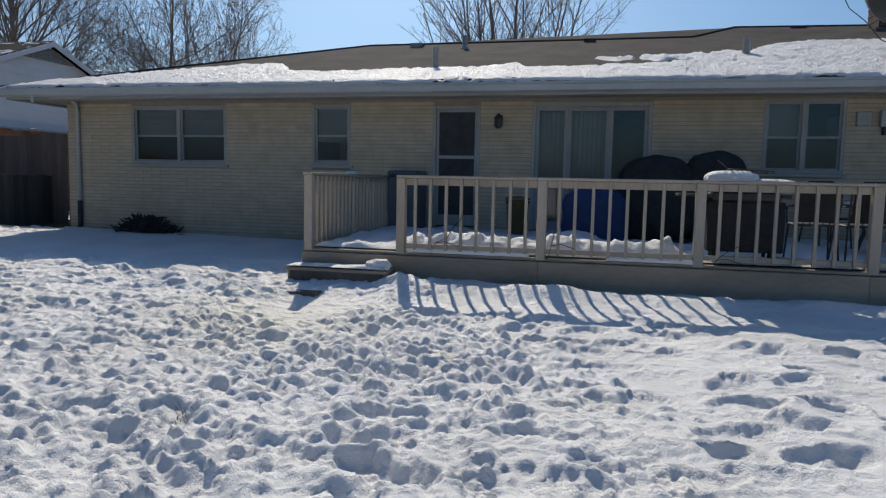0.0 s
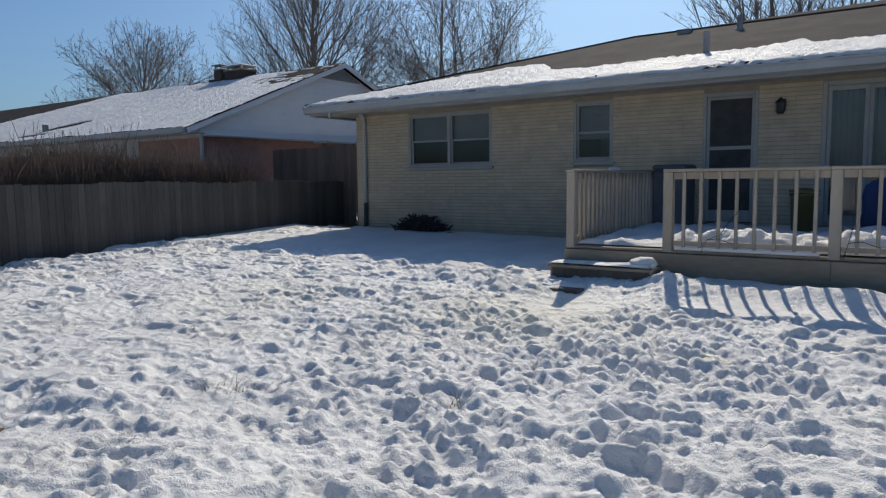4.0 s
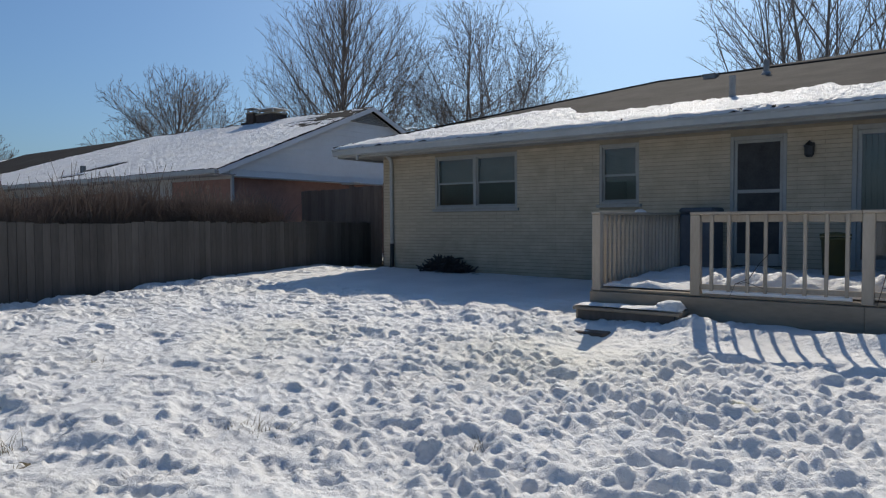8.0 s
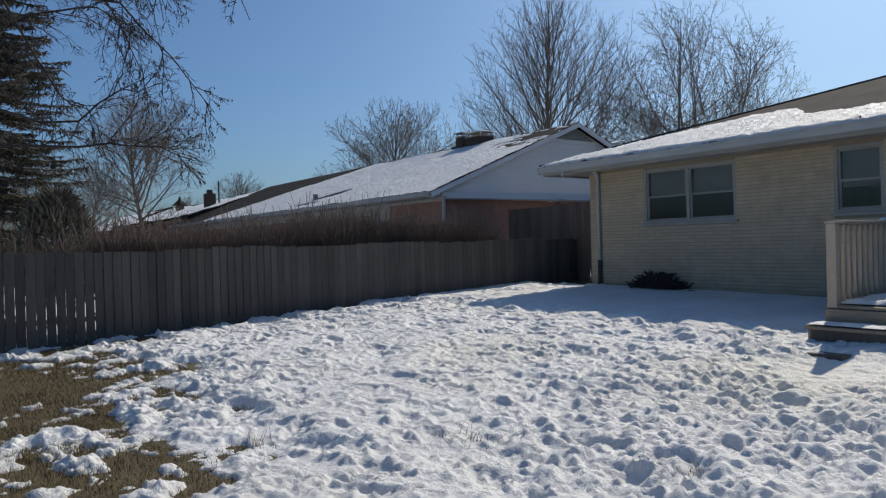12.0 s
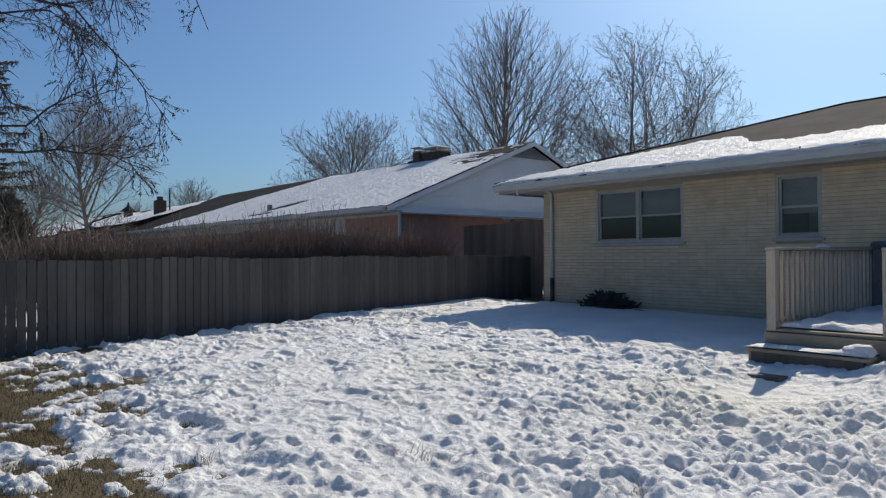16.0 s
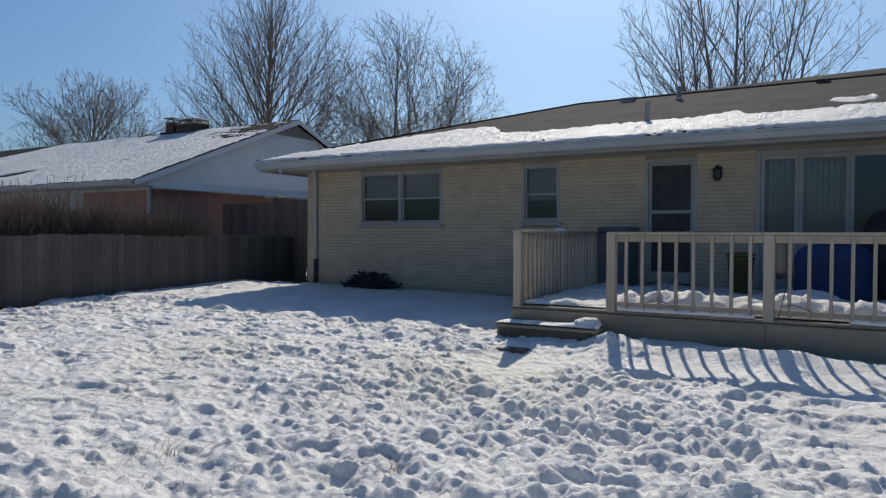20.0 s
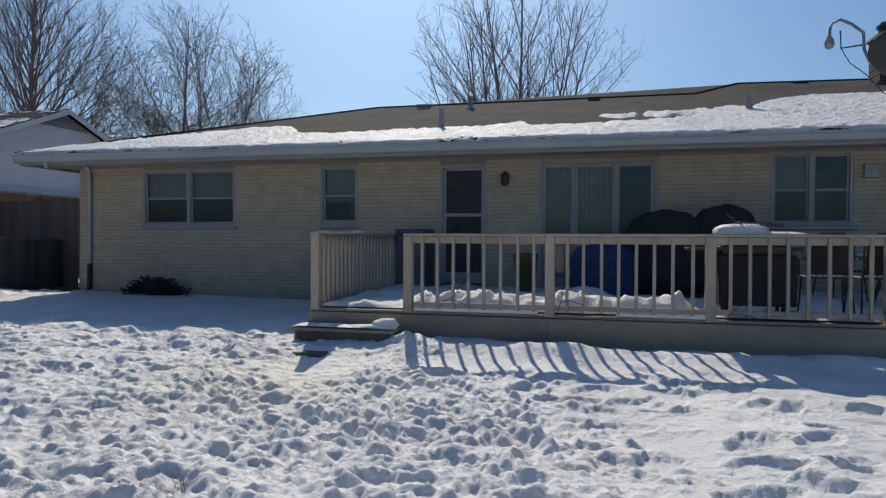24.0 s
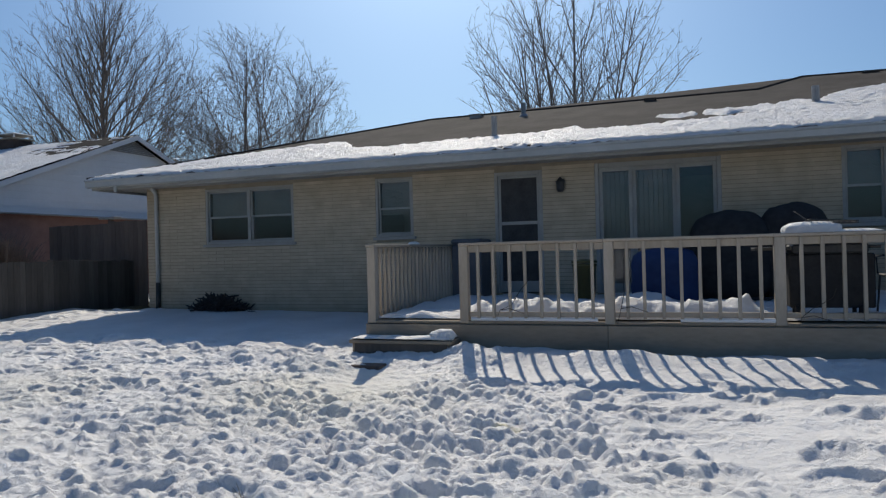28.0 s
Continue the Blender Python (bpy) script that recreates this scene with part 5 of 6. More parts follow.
# ---- on the roof ----
def build_roof_snow():
    edge = [(-12.0, 11.7), (-9.4, 13.5), (-7.9, 14.1), (-7.0, 14.15), (-6.5, 13.4), (-6.05, 12.95), (-4.6, 13.05), (-3.3, 13.15), (-2.4, 13.2), (-1.76, 13.5), (-1.57, 12.95), (-0.5, 13.1), (0.3, 13.2), (1.3, 13.3), (1.5, 14.0), (2.16, 15.0), (2.45, 14.5), (3.0, 15.5), (3.9, 16.1), (5.5, 15.9), (7.5, 16.2), (14.4, 16.0)]
    # strips left lying above the main band
    strip = [(-0.7, -0.2), (-0.2, 0.14), (0.3, 0.26), (0.42, -0.05), (0.5, 0.24), (0.9, 0.40), (1.1, 0.2), (1.5, 0.45), (1.9, 0.2), (2.2, -0.2)]
    ex, ey = zip(*edge)
    x0, x1, st = HOUSE_L - 0.80, HOUSE_R + 0.8, 0.032
    xs, ys = np.arange(x0, x1, st), np.arange(EAVE_Y - 0.07, 16.9, st)
    X, Y = np.meshgrid(xs, ys, indexing="ij")
    lim = np.interp(X, ex, ey) + 0.09 * fbm(X, Y * 1.5, 0.6, 7, 5, 0.6) + 0.07 * fbm(X, Y, 0.13, 17, 3, 0.7)
    lim = np.minimum(lim, EAVE_Y + (X - HOUSE_L + 0.83) - 0.05 + 0.06 * fbm(X, Y, 0.4, 19, 2))
    sx, sw = zip(*strip)
    far = np.interp(X, sx, sw) + 0.07 * fbm(X, Y, 0.22, 43, 3) - np.abs(Y - 14.0 - 0.12 * fbm(X, X, 0.5, 47, 2))
    thick = 0.044 + 0.009 * fbm(X, Y, 0.5, 27, 4) + 0.014 * fbm(X * 0.8, Y, 0.09, 37, 3, 0.8)
    notch = np.clip(fbm(X, Y, 0.16, 57, 2) - 0.75, 0, 1) * np.exp(-((Y - EAVE_Y - 0.03) / 0.05) ** 2)
    D = thick * np.clip(np.maximum(lim - Y, far) / 0.13, -1, 1) - 0.25 * notch
    lip = np.clip((EAVE_Y + 0.0 + 0.012 * fbm(X, Y, 0.35, 51, 3) - Y) / 0.08, 0, 1)
    Z = roof_z(np.maximum(Y, EAVE_Y)) + np.maximum(D, -0.04) - 0.10 * lip ** 2
    s = sheet("roof_snow", np.stack([X, Y, Z], -1).reshape(-1, 3), grid_faces(len(xs), len(ys), (D[:-1, :-1] > -0.035) & (np.maximum(lim - Y, far) > -0.2)[:-1, :-1]), ROOF_SNOW)
    tagged(s, "melting white snow along the lower roof and gutter", "snow", kind="stuff")


def on_roof(name, x, y, h, r, label, bent=False, square=False, mat=GALV):
    z = roof_z(y)
    t = thing(name, (x, y, z), label, "roof vent")
    if square:
        boxed("curb", (x - r, x + r, y - r, y + r, z - 0.1, z + h * 0.6), mat, t)
        boxed("hood", (x - r * 1.15, x + r * 1.15, y - r * 1.15, y + r * 1.15, z + h * 0.6, z + h), mat, t, bevel=0.02)
    else:
        part("flashing", lathe(bmesh.new(), [(r * 2.0, -0.05), (r * 1.8, 0.0), (r * 1.15, 0.05)], (x, y, z), 12), mat, t)
        pts = [(x, y, z - 0.05), (x, y, z + h)] if not bent else [(x, y, z - 0.05), (x, y, z + h * 0.8), (x + 0.05, y - 0.02, z + h), (x + 0.14, y - 0.04, z + h)]
        part("pipe", tube(bmesh.new(), pts, r, 12), mat, t)
    return t


def build_dish():
    mx, my = 4.36, 12.72
    mz = roof_z(my)
    t = thing("satellite_dish", (mx, my, mz), "large dark satellite dish on a strutted mast, seen from behind", "satellite dish")
    part("foot", box(bmesh.new(), mx - 0.14, mx + 0.14, my - 0.12, my + 0.12, mz - 0.02, mz + 0.03, 0.006), IRON, t)
    part("mast", tube(bmesh.new(), [(mx, my, mz), (mx + 0.03, my, mz + 0.5), (mx + 0.06, my + 0.02, 4.24)], 0.030, 10), IRON, t)
    for e in ((mx + 0.75, my - 0.28), (mx + 0.35, my + 0.8)):
        part("strut", tube(bmesh.new(), [(mx + 0.03, my, mz + 0.62), (*e, roof_z(e[1]) + 0.02)], 0.014, 6), IRON, t)
    # bowl turned towards the south sky
    face = Vector((-0.22, 0.82, 0.50)).normalized()
    m = Matrix.Translation((mx + 0.19, my + 0.1, 4.31)) @ face.to_track_quat("Z", "Y").to_matrix().to_4x4() @ Matrix.Rotation(0.22, 4, "Z") @ Matrix.Diagonal((1.20, 0.78, 1, 1))
    bm = bmesh.new()
    prof = [(0.03, -0.012)] + [(0.515 * k / 8, 0.16 * (k / 8) ** 2 - 0.012) for k in range(1, 9)] + [(0.525, 0.165), (0.51, 0.172)] + [(0.515 * k / 8, 0.16 * (k / 8) ** 2) for k in range(7, 0, -1)]
    lathe(bm, prof, (0, 0, 0), 32, m)
    b = part("bowl", bm, DISH, t, "dark grey bowl", True)
    part("bracket", box(bmesh.new(), mx - 0.01, mx + 0.15, my - 0.03, my + 0.09, 4.16, 4.33, 0.015), DISH, t)
    # feed arm with its horn
    def p(az, el, r):
        return Vector((*polar(az - 0.22, r), EYE + r * math.tan(radians(el - 0.32))))
    pts = [p(17.4, 12.7, 13.5), p(17.05, 13.6, 13.55), p(17.0, 14.7, 13.6), p(16.3, 15.35, 13.65), p(15.6, 15.75, 13.7), p(15.1, 15.6, 13.7), p(14.95, 15.2, 13.7)]
    part("feed_arm", tube(bmesh.new(), pts, 0.026, 8), GALV, t, "pale bent feed arm", True)
    hx = p(14.92, 14.3, 13.7)
    part("feed_horn", lathe(bmesh.new(), [(0.03, 0.26), (0.03, 0.12), (0.075, 0.03), (0.085, -0.03), (0.06, -0.09), (0.02, -0.11)][::-1], hx, 14), GALV, t, "pale rounded feed horn", True)
    part("stay", tube(bmesh.new(), [p(17.0, 13.9, 13.58), p(15.65, 13.85, 13.65), p(15.6, 15.0, 13.66)], 0.014, 6), IRON, t)
    part("cable", tube(bmesh.new(), [p(15.65, 13.85, 13.64), p(16.2, 12.8, 13.55), p(17.2, 11.9, 13.45), p(18.2, 10.6, 13.4), (mx - 0.05, my, mz + 0.3)], 0.008, 5), IRON, t)


def build_chimney():
    t = thing("chimney", (5.88, 17.6, 4.6), "brick chimney with a flue pot behind the dish", "chimney")
    z = 4.5
    k = 0
    while z < 5.80:
        o = 0.006 * (k % 2)
        boxed("brick_course", (5.56 - o, 6.24 + o, 17.25 - o, 17.95 + o, z, z + 0.068), CHIMNEY_BRICK, t, bevel=0.004)
        z += 0.075
        k += 1
    boxed("crown", (5.51, 6.29, 17.19, 18.01, z, z + 0.07), MORTAR, t, bevel=0.01)
    part("flue_pot", lathe(bmesh.new(), [(0.16, 0), (0.15, 0.16), (0.19, 0.18), (0.19, 0.23), (0.13, 0.24), (0.12, 0.30)], (5.78, 17.6, z + 0.07), 14), DISH, t)
    boxed("flashing", (5.48, 6.30, 17.16, 17.24, 4.55, 4.82), IRON, t)
    a = thing("tv_antenna", (6.05, 17.5, 6.0), "rooftop television antenna with barred reflector", "antenna")
    part("mast", tube(bmesh.new(), [(6.12, 17.55, 5.2), (6.12, 17.55, 7.52)], 0.018, 6), IRON, a)
    for x in (5.86, 5.97, 6.13, 6.25):
        part("upright", tube(bmesh.new(), [(x, 17.45, 6.05), (x, 17.45, 6.97 - 0.1 * (x > 6))], 0.012, 5), IRON, a)
    for k in range(9):
        part("rung", tube(bmesh.new(), [(5.85, 17.46, 6.15 + 0.09 * k), (6.26, 17.46, 6.12 + 0.09 * k)], 0.006, 4), IRON, a)


build_roof_snow()
on_roof("ridge_vent", -4.75, 16.95, 0.07, 0.14, "low pale box vent at the ridge", square=True)
on_roof("vent_pipe", -3.31, 13.1, 0.40, 0.055, "tall grey vent pipe standing in the roof snow")
on_roof("vent_pipe", -3.42, 16.35, 0.30, 0.06, "short grey vent pipe near the ridge")
on_roof("ridge_vent", -0.58, 17.1, 0.05, 0.12, "low brown box vent at the ridge", square=True, mat=SHINGLE)
on_roof("vent_pipe", 2.36, 14.1, 0.32, 0.065, "grey vent pipe with melted snow round its foot")
on_roof("ridge_vent", 4.22, 18.45, 0.06, 0.16, "low dark box vent on the higher ridge", square=True, mat=SHINGLE)
on_roof("vent_pipe", 5.55, 13.5, 0.34, 0.045, "bent grey conduit rising through the roof", bent=True)
build_chimney()
build_dish()


# ---- on the wall ----
def build_wall_things():
    y = WALL_Y
    l = thing("wall_lantern", (-1.96, y, 2.3), "small dark wall lantern beside the door", "lamp")
    boxed("back_plate", (-2.02, -1.90, y - 0.035, y - 0.016, 2.36, 2.52), IRON, l)
    part("housing", lathe(bmesh.new(), [(0.04, 0.0), (0.070, 0.04), (0.070, 0.16), (0.085, 0.18), (0.02, 0.25)], (-1.96, y - 0.13, 2.28), 8), IRON, l)
    part("arm", tube(bmesh.new(), [(-1.96, y - 0.03, 2.46), (-1.96, y - 0.09, 2.50), (-1.96, y - 0.13, 2.54)], 0.012, 6), IRON, l)
    b = thing("junction_box", (3.9, y, 2.3), "pale square junction box on the brick", "utility box")
    boxed("case", (3.78, 4.0, y - 0.09, y - 0.016, 2.33, 2.56), TRIM, b, bevel=0.012)
    b = thing("utility_box", (4.25, y, 2.2), "grey utility box with a dark meter below", "utility box")
    boxed("case", (4.12, 4.36, y - 0.12, y - 0.016, 2.32, 2.58), GUTTER, b, bevel=0.012)
    boxed("meter", (4.16, 4.30, y - 0.10, y - 0.016, 2.19, 2.318), IRON, b, bevel=0.012)
    m = thing("electric_meter", (5.12, y, 1.8), "grey electric meter box with a round glass dial", "meter")
    boxed("case", (4.96, 5.28, y - 0.13, y - 0.016, 1.62, 2.02), IRON, m, bevel=0.012)
    part("dial", lathe(bmesh.new(), [(0.11, 0), (0.10, 0.06), (0.03, 0.08)], (5.12, y - 0.13, 1.84), 18, Matrix.Rotation(radians(90), 4, "X")), GALV, m)
    c = thing("cable_bundle", (4.75, y - 0.1, 1.0), "dark bundled cables hanging down from the gutter", "cable")
    part("conduit", tube(bmesh.new(), [(4.95, EAVE_Y - 0.02, 3.0), (4.98, EAVE_Y - 0.06, 2.82), (4.95, EAVE_Y + 0.25, 2.66), (4.80, y - 0.08, 2.42), (4.72, y - 0.06, 2.3), (4.72, y - 0.06, 0.5)], [0.032, 0.028, 0.024, 0.022, 0.021, 0.020], 8), IRON, c, smooth=True)
    part("stub", tube(bmesh.new(), [(4.72, y - 0.06, 2.3), (4.66, y - 0.07, 2.5), (4.66, y - 0.07, 2.68)], 0.026, 8), IRON, c, smooth=True)
    part("wire", tube(bmesh.new(), [(4.26, y - 0.05, 2.2), (4.34, y - 0.06, 2.06), (4.5, y - 0.07, 2.0), (4.64, y - 0.07, 2.08), (4.70, y - 0.07, 2.2)], 0.010, 5), BLACK, c)
    for k in range(5):
        part("wire", tube(bmesh.new(), [(4.95, EAVE_Y - 0.02, 3.0), (5.0 + 0.05 * k, EAVE_Y - 0.12 - 0.02 * k, 2.95 - 0.05 * k), (5.08 + 0.06 * k, EAVE_Y - 0.14, 2.80 - 0.02 * k)], 0.008, 4), BLACK, c)
    part("wire", tube(bmesh.new(), [(4.40, 12.72, roof_z(12.72) + 0.4), (4.55, 12.3, roof_z(12.3) + 0.16), (4.92, EAVE_Y + 0.02, 3.06)], 0.012, 5), BLACK, c)
    # leafless low shrub at the wall's foot
    R = random.Random(3)
    segs = []
    for _ in range(420):
        x, yy = -9.0 + R.gauss(0, 0.24), y - 0.30 + R.gauss(0, 0.10)
        p = Vector((x, min(yy, y - 0.1), float(ground_z(x, yy))))
        q = p + Vector((R.gauss(0, 0.10), R.gauss(0, 0.07), R.uniform(0.12, 0.40) * math.exp(-((x + 9.0) / 0.6) ** 2)))
        q.y = min(q.y, y - 0.05)
        segs.append((tuple(p), tuple(q), 0.012, 0.008))
        e = q + Vector((R.gauss(0, 0.1), R.gauss(0, 0.04), R.uniform(-0.04, 0.12)))
        e.y = min(e.y, y - 0.05)
        segs.append((tuple(q), tuple(e), 0.02, 0.012))
    V, F = limb_mesh(segs, 4)
    s = sheet("shrub", V, F, NEAR_TWIG, None, "", False)
    tagged(s, "low dark shrub against the brick wall", "shrub")


build_wall_things()


# ---- steps, deck snow and what stands on the deck ----
def build_steps():
    t = thing("deck_steps", (-3.3, 8.3, 0.0), "two snowy timber steps up to the deck", "steps")
    boxed("tread", (-4.02, -2.66, 8.16, 8.35, 0.155, 0.195), DECK_WOOD, t)
    boxed("tread", (-4.02, -2.66, 8.36, 8.55, 0.155, 0.195), DECK_WOOD, t)
    boxed("riser", (-3.958, -2.722, 8.50, 8.53, -0.15, 0.153), DECK_WOOD, t)
    boxed("riser", (-3.958, -2.722, 8.19, 8.22, -0.2, 0.153), FENCE_WOOD, t, "riser darker than the treads")
    boxed("stringer", (-4.0, -3.96, 8.22, 8.55, -0.15, 0.153), DECK_WOOD, t)
    boxed("stringer", (-2.72, -2.68, 8.22, 8.55, -0.15, 0.153), DECK_WOOD, t)
    # plank lies in shade; the darker gate wood carries that shade in its colour
    boxed("lower_tread", (-4.02, -3.34, 7.58, 7.80, -0.24, -0.025), GATE_WOOD, t, "plank half sunk in the snow, shade put into its dark wood colour", bevel=0.01)


def drift(name, x0, x1, y0, y1, z, high, step, seed, label, shape, parent_mat=None):
    xs, ys = np.arange(x0, x1 + step, step), np.arange(y0, y1 + step, step)
    X, Y = np.meshgrid(xs, ys, indexing="ij")
    rim = np.clip(np.minimum(np.minimum(X - x0, x1 - X), np.minimum(Y - y0, y1 - Y)) / 0.09, 0, 1)
    D = high(X, Y) + shape * fbm(X, Y, 0.45, seed, 4) + 0.3 * shape * fbm(X, Y, 0.1, seed + 9, 3)
    D = np.minimum(D, 0.02 + (D - 0.02) * np.sqrt(rim))
    Z = z + np.maximum(D, -0.02)
    s = sheet(name, np.stack([X, Y, Z], -1).reshape(-1, 3), grid_faces(len(xs), len(ys), D[:-1, :-1] > -0.018), SNOW)
    return tagged(s, label, "snow", kind="stuff")


def build_deck_snow():
    def deep(X, Y):
        front = np.exp(-((Y - 8.98) / 0.20) ** 2) * (1 + 0.30 * fbm(X, Y, 0.3, 203, 2) + 0.16 * fbm(X, Y, 0.09, 205, 3, 0.7)) * np.clip((0.95 - X) / 0.2, 0, 1) * (0.42 * np.clip((X + 3.45) / 0.2, 0, 1) + 0.58 * np.clip((X + 2.75) / 0.3, 0, 1))
        return 0.055 + 0.18 * front + 0.05 * np.exp(-((X + 0.45) / 0.4) ** 2 - ((Y - 10.3) / 0.3) ** 2) * 3 + 0.04 * np.clip((Y - 9.3), 0, 1)
    drift("deck_snow", DECK_L + 0.05, DECK_R - 0.1, RAIL_Y + 0.075, WALL_Y - 0.03, DECK_Z, deep, 0.03, 101, "trodden white snow lying on the deck", 0.036)
    drift("step_snow", -4.0, -2.68, 8.17, 8.54, 0.195, lambda X, Y: 0.026 + 0.05 * np.exp(-((X + 2.85) / 0.26) ** 2) + 0.0 * X, 0.015, 131, "thin patchy snow on the step", 0.018)
    # cap on the side rail
    bm = bmesh.new()
    bmesh.ops.create_icosphere(bm, subdivisions=3, radius=1)
    for v in bm.verts:
        v.co = Vector((-3.89 + v.co.x * 0.06, 10.2 + v.co.y * 0.22, 1.405 + max(v.co.z, -0.1) * 0.05 + 0.01 * noise.noise(v.co * 3)))
    tagged(part("rail_snow", bm, SNOW, None, "", True), "small lump of snow on the side rail", "snow")
    bm = bmesh.new()
    bmesh.ops.create_icosphere(bm, subdivisions=3, radius=1)
    for v in bm.verts:
        n = noise.noise(v.co * 1.7) * 0.3 + noise.noise(v.co * 5.0) * 0.14 + 1
        v.co = Vector((-2.80 + v.co.x * 0.17 * n, 8.33 + v.co.y * 0.13 * n, 0.24 + max(v.co.z, -0.6) * 0.09 * n))
    tagged(part("snow_lump", bm, SNOW, None, "", True), "rounded lump of icy snow on the step", "snow")


def covered(x, y, wx, wy, h, seed, label):
    """Something bulky under a sagging black cover."""
    t = thing("covered_furniture", (x, y, DECK_Z), label, "furniture")
    bm = bmesh.new()
    bmesh.ops.create_icosphere(bm, subdivisions=4, radius=1)
    for v in bm.verts:
        c = v.co.copy()
        u = abs(c.x) ** 3.5 + abs(c.y) ** 3.5 + abs(c.z) ** 3.0
        c = c / max(u, 1e-6) ** (1 / 3.4)
        f = 1 + 0.06 * noise.noise(c * 2.5 + Vector((seed, 0, 0)))
        flare = 1 + 0.10 * max(-c.z, 0)
        v.co = Vector((x + c.x * wx / 2 * f * flare, y + c.y * wy / 2 * f * flare, DECK_Z + 0.03 + (c.z * f + 1) * h / 2))
    part("cover", bm, BLACK, t, "", True)
    R = random.Random(seed)
    ring = [Vector((x + 1.07 * wx / 2 * math.copysign(abs(math.cos(a)) ** 0.6, math.cos(a)), y + 1.07 * wy / 2 * math.copysign(abs(math.sin(a)) ** 0.6, math.sin(a)), DECK_Z + 0.10 + R.uniform(-0.015, 0.015))) for a in [k * math.tau / 28 for k in range(29)]]
    part("hem", tube(bmesh.new(), ring, 0.022, 6, False), BLACK, t, "gathered hem of the cover", True)
    return t


def build_grill():
    x0, x1, y0, y1 = 1.10, 2.02, 8.80, 9.34
    t = thing("gas_grill", ((x0 + x1) / 2, 9.07, DECK_Z), "black gas grill with side shelves, hood under snow", "grill")
    boxed("cabinet", (x0 + 0.05, x1 - 0.02, y0 + 0.05, y1 - 0.05, 0.55, 1.15), BLACK, t, bevel=0.015)
    boxed("firebox", (x0 + 0.08, x1 - 0.08, y0 + 0.02, y1 - 0.02, 1.152, 1.26), IRON, t, bevel=0.02)
    bm = bmesh.new()
    n = 10
    ring = [(y0 + 0.03 + (y1 - y0 - 0.06) * k / n, 1.262 + 0.15 * math.sin(math.pi * k / n) ** 0.6) for k in range(n + 1)]
    a, b = [bm.verts.new((x0 + 0.1, *p)) for p in ring], [bm.verts.new((x1 - 0.1, *p)) for p in ring]
    for k in range(n):
        bm.faces.new((a[k], a[k + 1], b[k + 1], b[k]))
    bm.faces.new(a)
    bm.faces.new(b[::-1])
    bm.faces.new((a[0], b[0], b[n], a[n]))
    bmesh.ops.recalc_face_normals(bm, faces=bm.faces)
    part("hood", bm, BLACK, t)
    for xa, xb in ((x0 - 0.30, x0 + 0.07), (x1 - 0.07, x1 + 0.04)):
        boxed("side_shelf", (xa, xb, y0 + 0.05, y1 - 0.05, 1.20, 1.235), IRON, t)
    for xx in (x0 + 0.15, x1 - 0.15):
        for yy in (y0 + 0.08, y1 - 0.08):
            boxed("leg", (xx - 0.02, xx + 0.02, yy - 0.02, yy + 0.02, DECK_Z, 0.55), IRON, t, bevel=0.004)
    for xx in (x0 + 0.12, x1 - 0.16):
        part("wheel", lathe(bmesh.new(), [(0.03, -0.02), (0.08, -0.018), (0.085, 0), (0.08, 0.018), (0.03, 0.02)], (xx, y0 + 0.05, DECK_Z + 0.1), 14, Matrix.Rotation(radians(90), 4, "Y")), BLACK, t)
    part("handle", tube(bmesh.new(), [(x0 + 0.2, y0 + 0.03, 1.33), (x0 + 0.2, y0 - 0.04, 1.33), (x1 - 0.2, y0 - 0.04, 1.33), (x1 - 0.2, y0 + 0.03, 1.33)], 0.012, 6), GALV, t)
    # snow on hood and shelf
    for nm, a, b, c, d, z, hh, sd in (("grill_snow", x0 + 0.02, x0 + 0.62, y0 + 0.04, y1 - 0.04, 1.415, 0.105, 141), ("grill_snow", x0 + 0.45, x1 + 0.1, y0 + 0.02, y1 - 0.04, 1.37, 0.055, 151)):
        bm = bmesh.new()
        bmesh.ops.create_icosphere(bm, subdivisions=4, radius=1)
        for v in bm.verts:
            q = v.co.copy()
            u = (abs(q.x) ** 4 + abs(q.y) ** 4 + abs(q.z) ** 2.5)
            q = q / max(u, 1e-6) ** 0.27
            f = 1 + 0.05 * noise.noise(q * 3 + Vector((sd, 0, 0)))
            v.co = Vector(((a + b) / 2 + q.x * (b - a) / 2 * f, (c + d) / 2 + q.y * (d - c) / 2 * f, z + max(q.z, -0.35) * hh * f))
        tagged(part(nm, bm, SNOW, None, "", True), "smooth slab of snow on the grill", "snow")
    g = thing("wire_basket", (1.62, 9.05, 1.46), "black wire grilling basket lying on the snowy grill", "basket")
    for k in range(9):
        xx = 1.40 + 0.055 * k
        part("wire", tube(bmesh.new(), [(xx, 8.92, 1.485), (xx, 8.90, 1.54 - 0.004 * k), (xx, 9.18, 1.54 - 0.004 * k), (xx, 9.16, 1.485)], 0.007, 4), IRON, g)
    for zz in (1.49, 1.538):
        part("rim", tube(bmesh.new(), [(1.38, 8.90, zz), (1.86, 8.90, zz - 0.03 * (zz > 1.51)), (1.86, 9.18, zz - 0.03 * (zz > 1.51)), (1.38, 9.18, zz), (1.38, 8.90, zz)], 0.007, 5), IRON, g)
    part("handle", tube(bmesh.new(), [(1.38, 9.04, 1.53), (1.30, 9.04, 1.60), (1.24, 9.02, 1.64)], 0.007, 5), IRON, g)


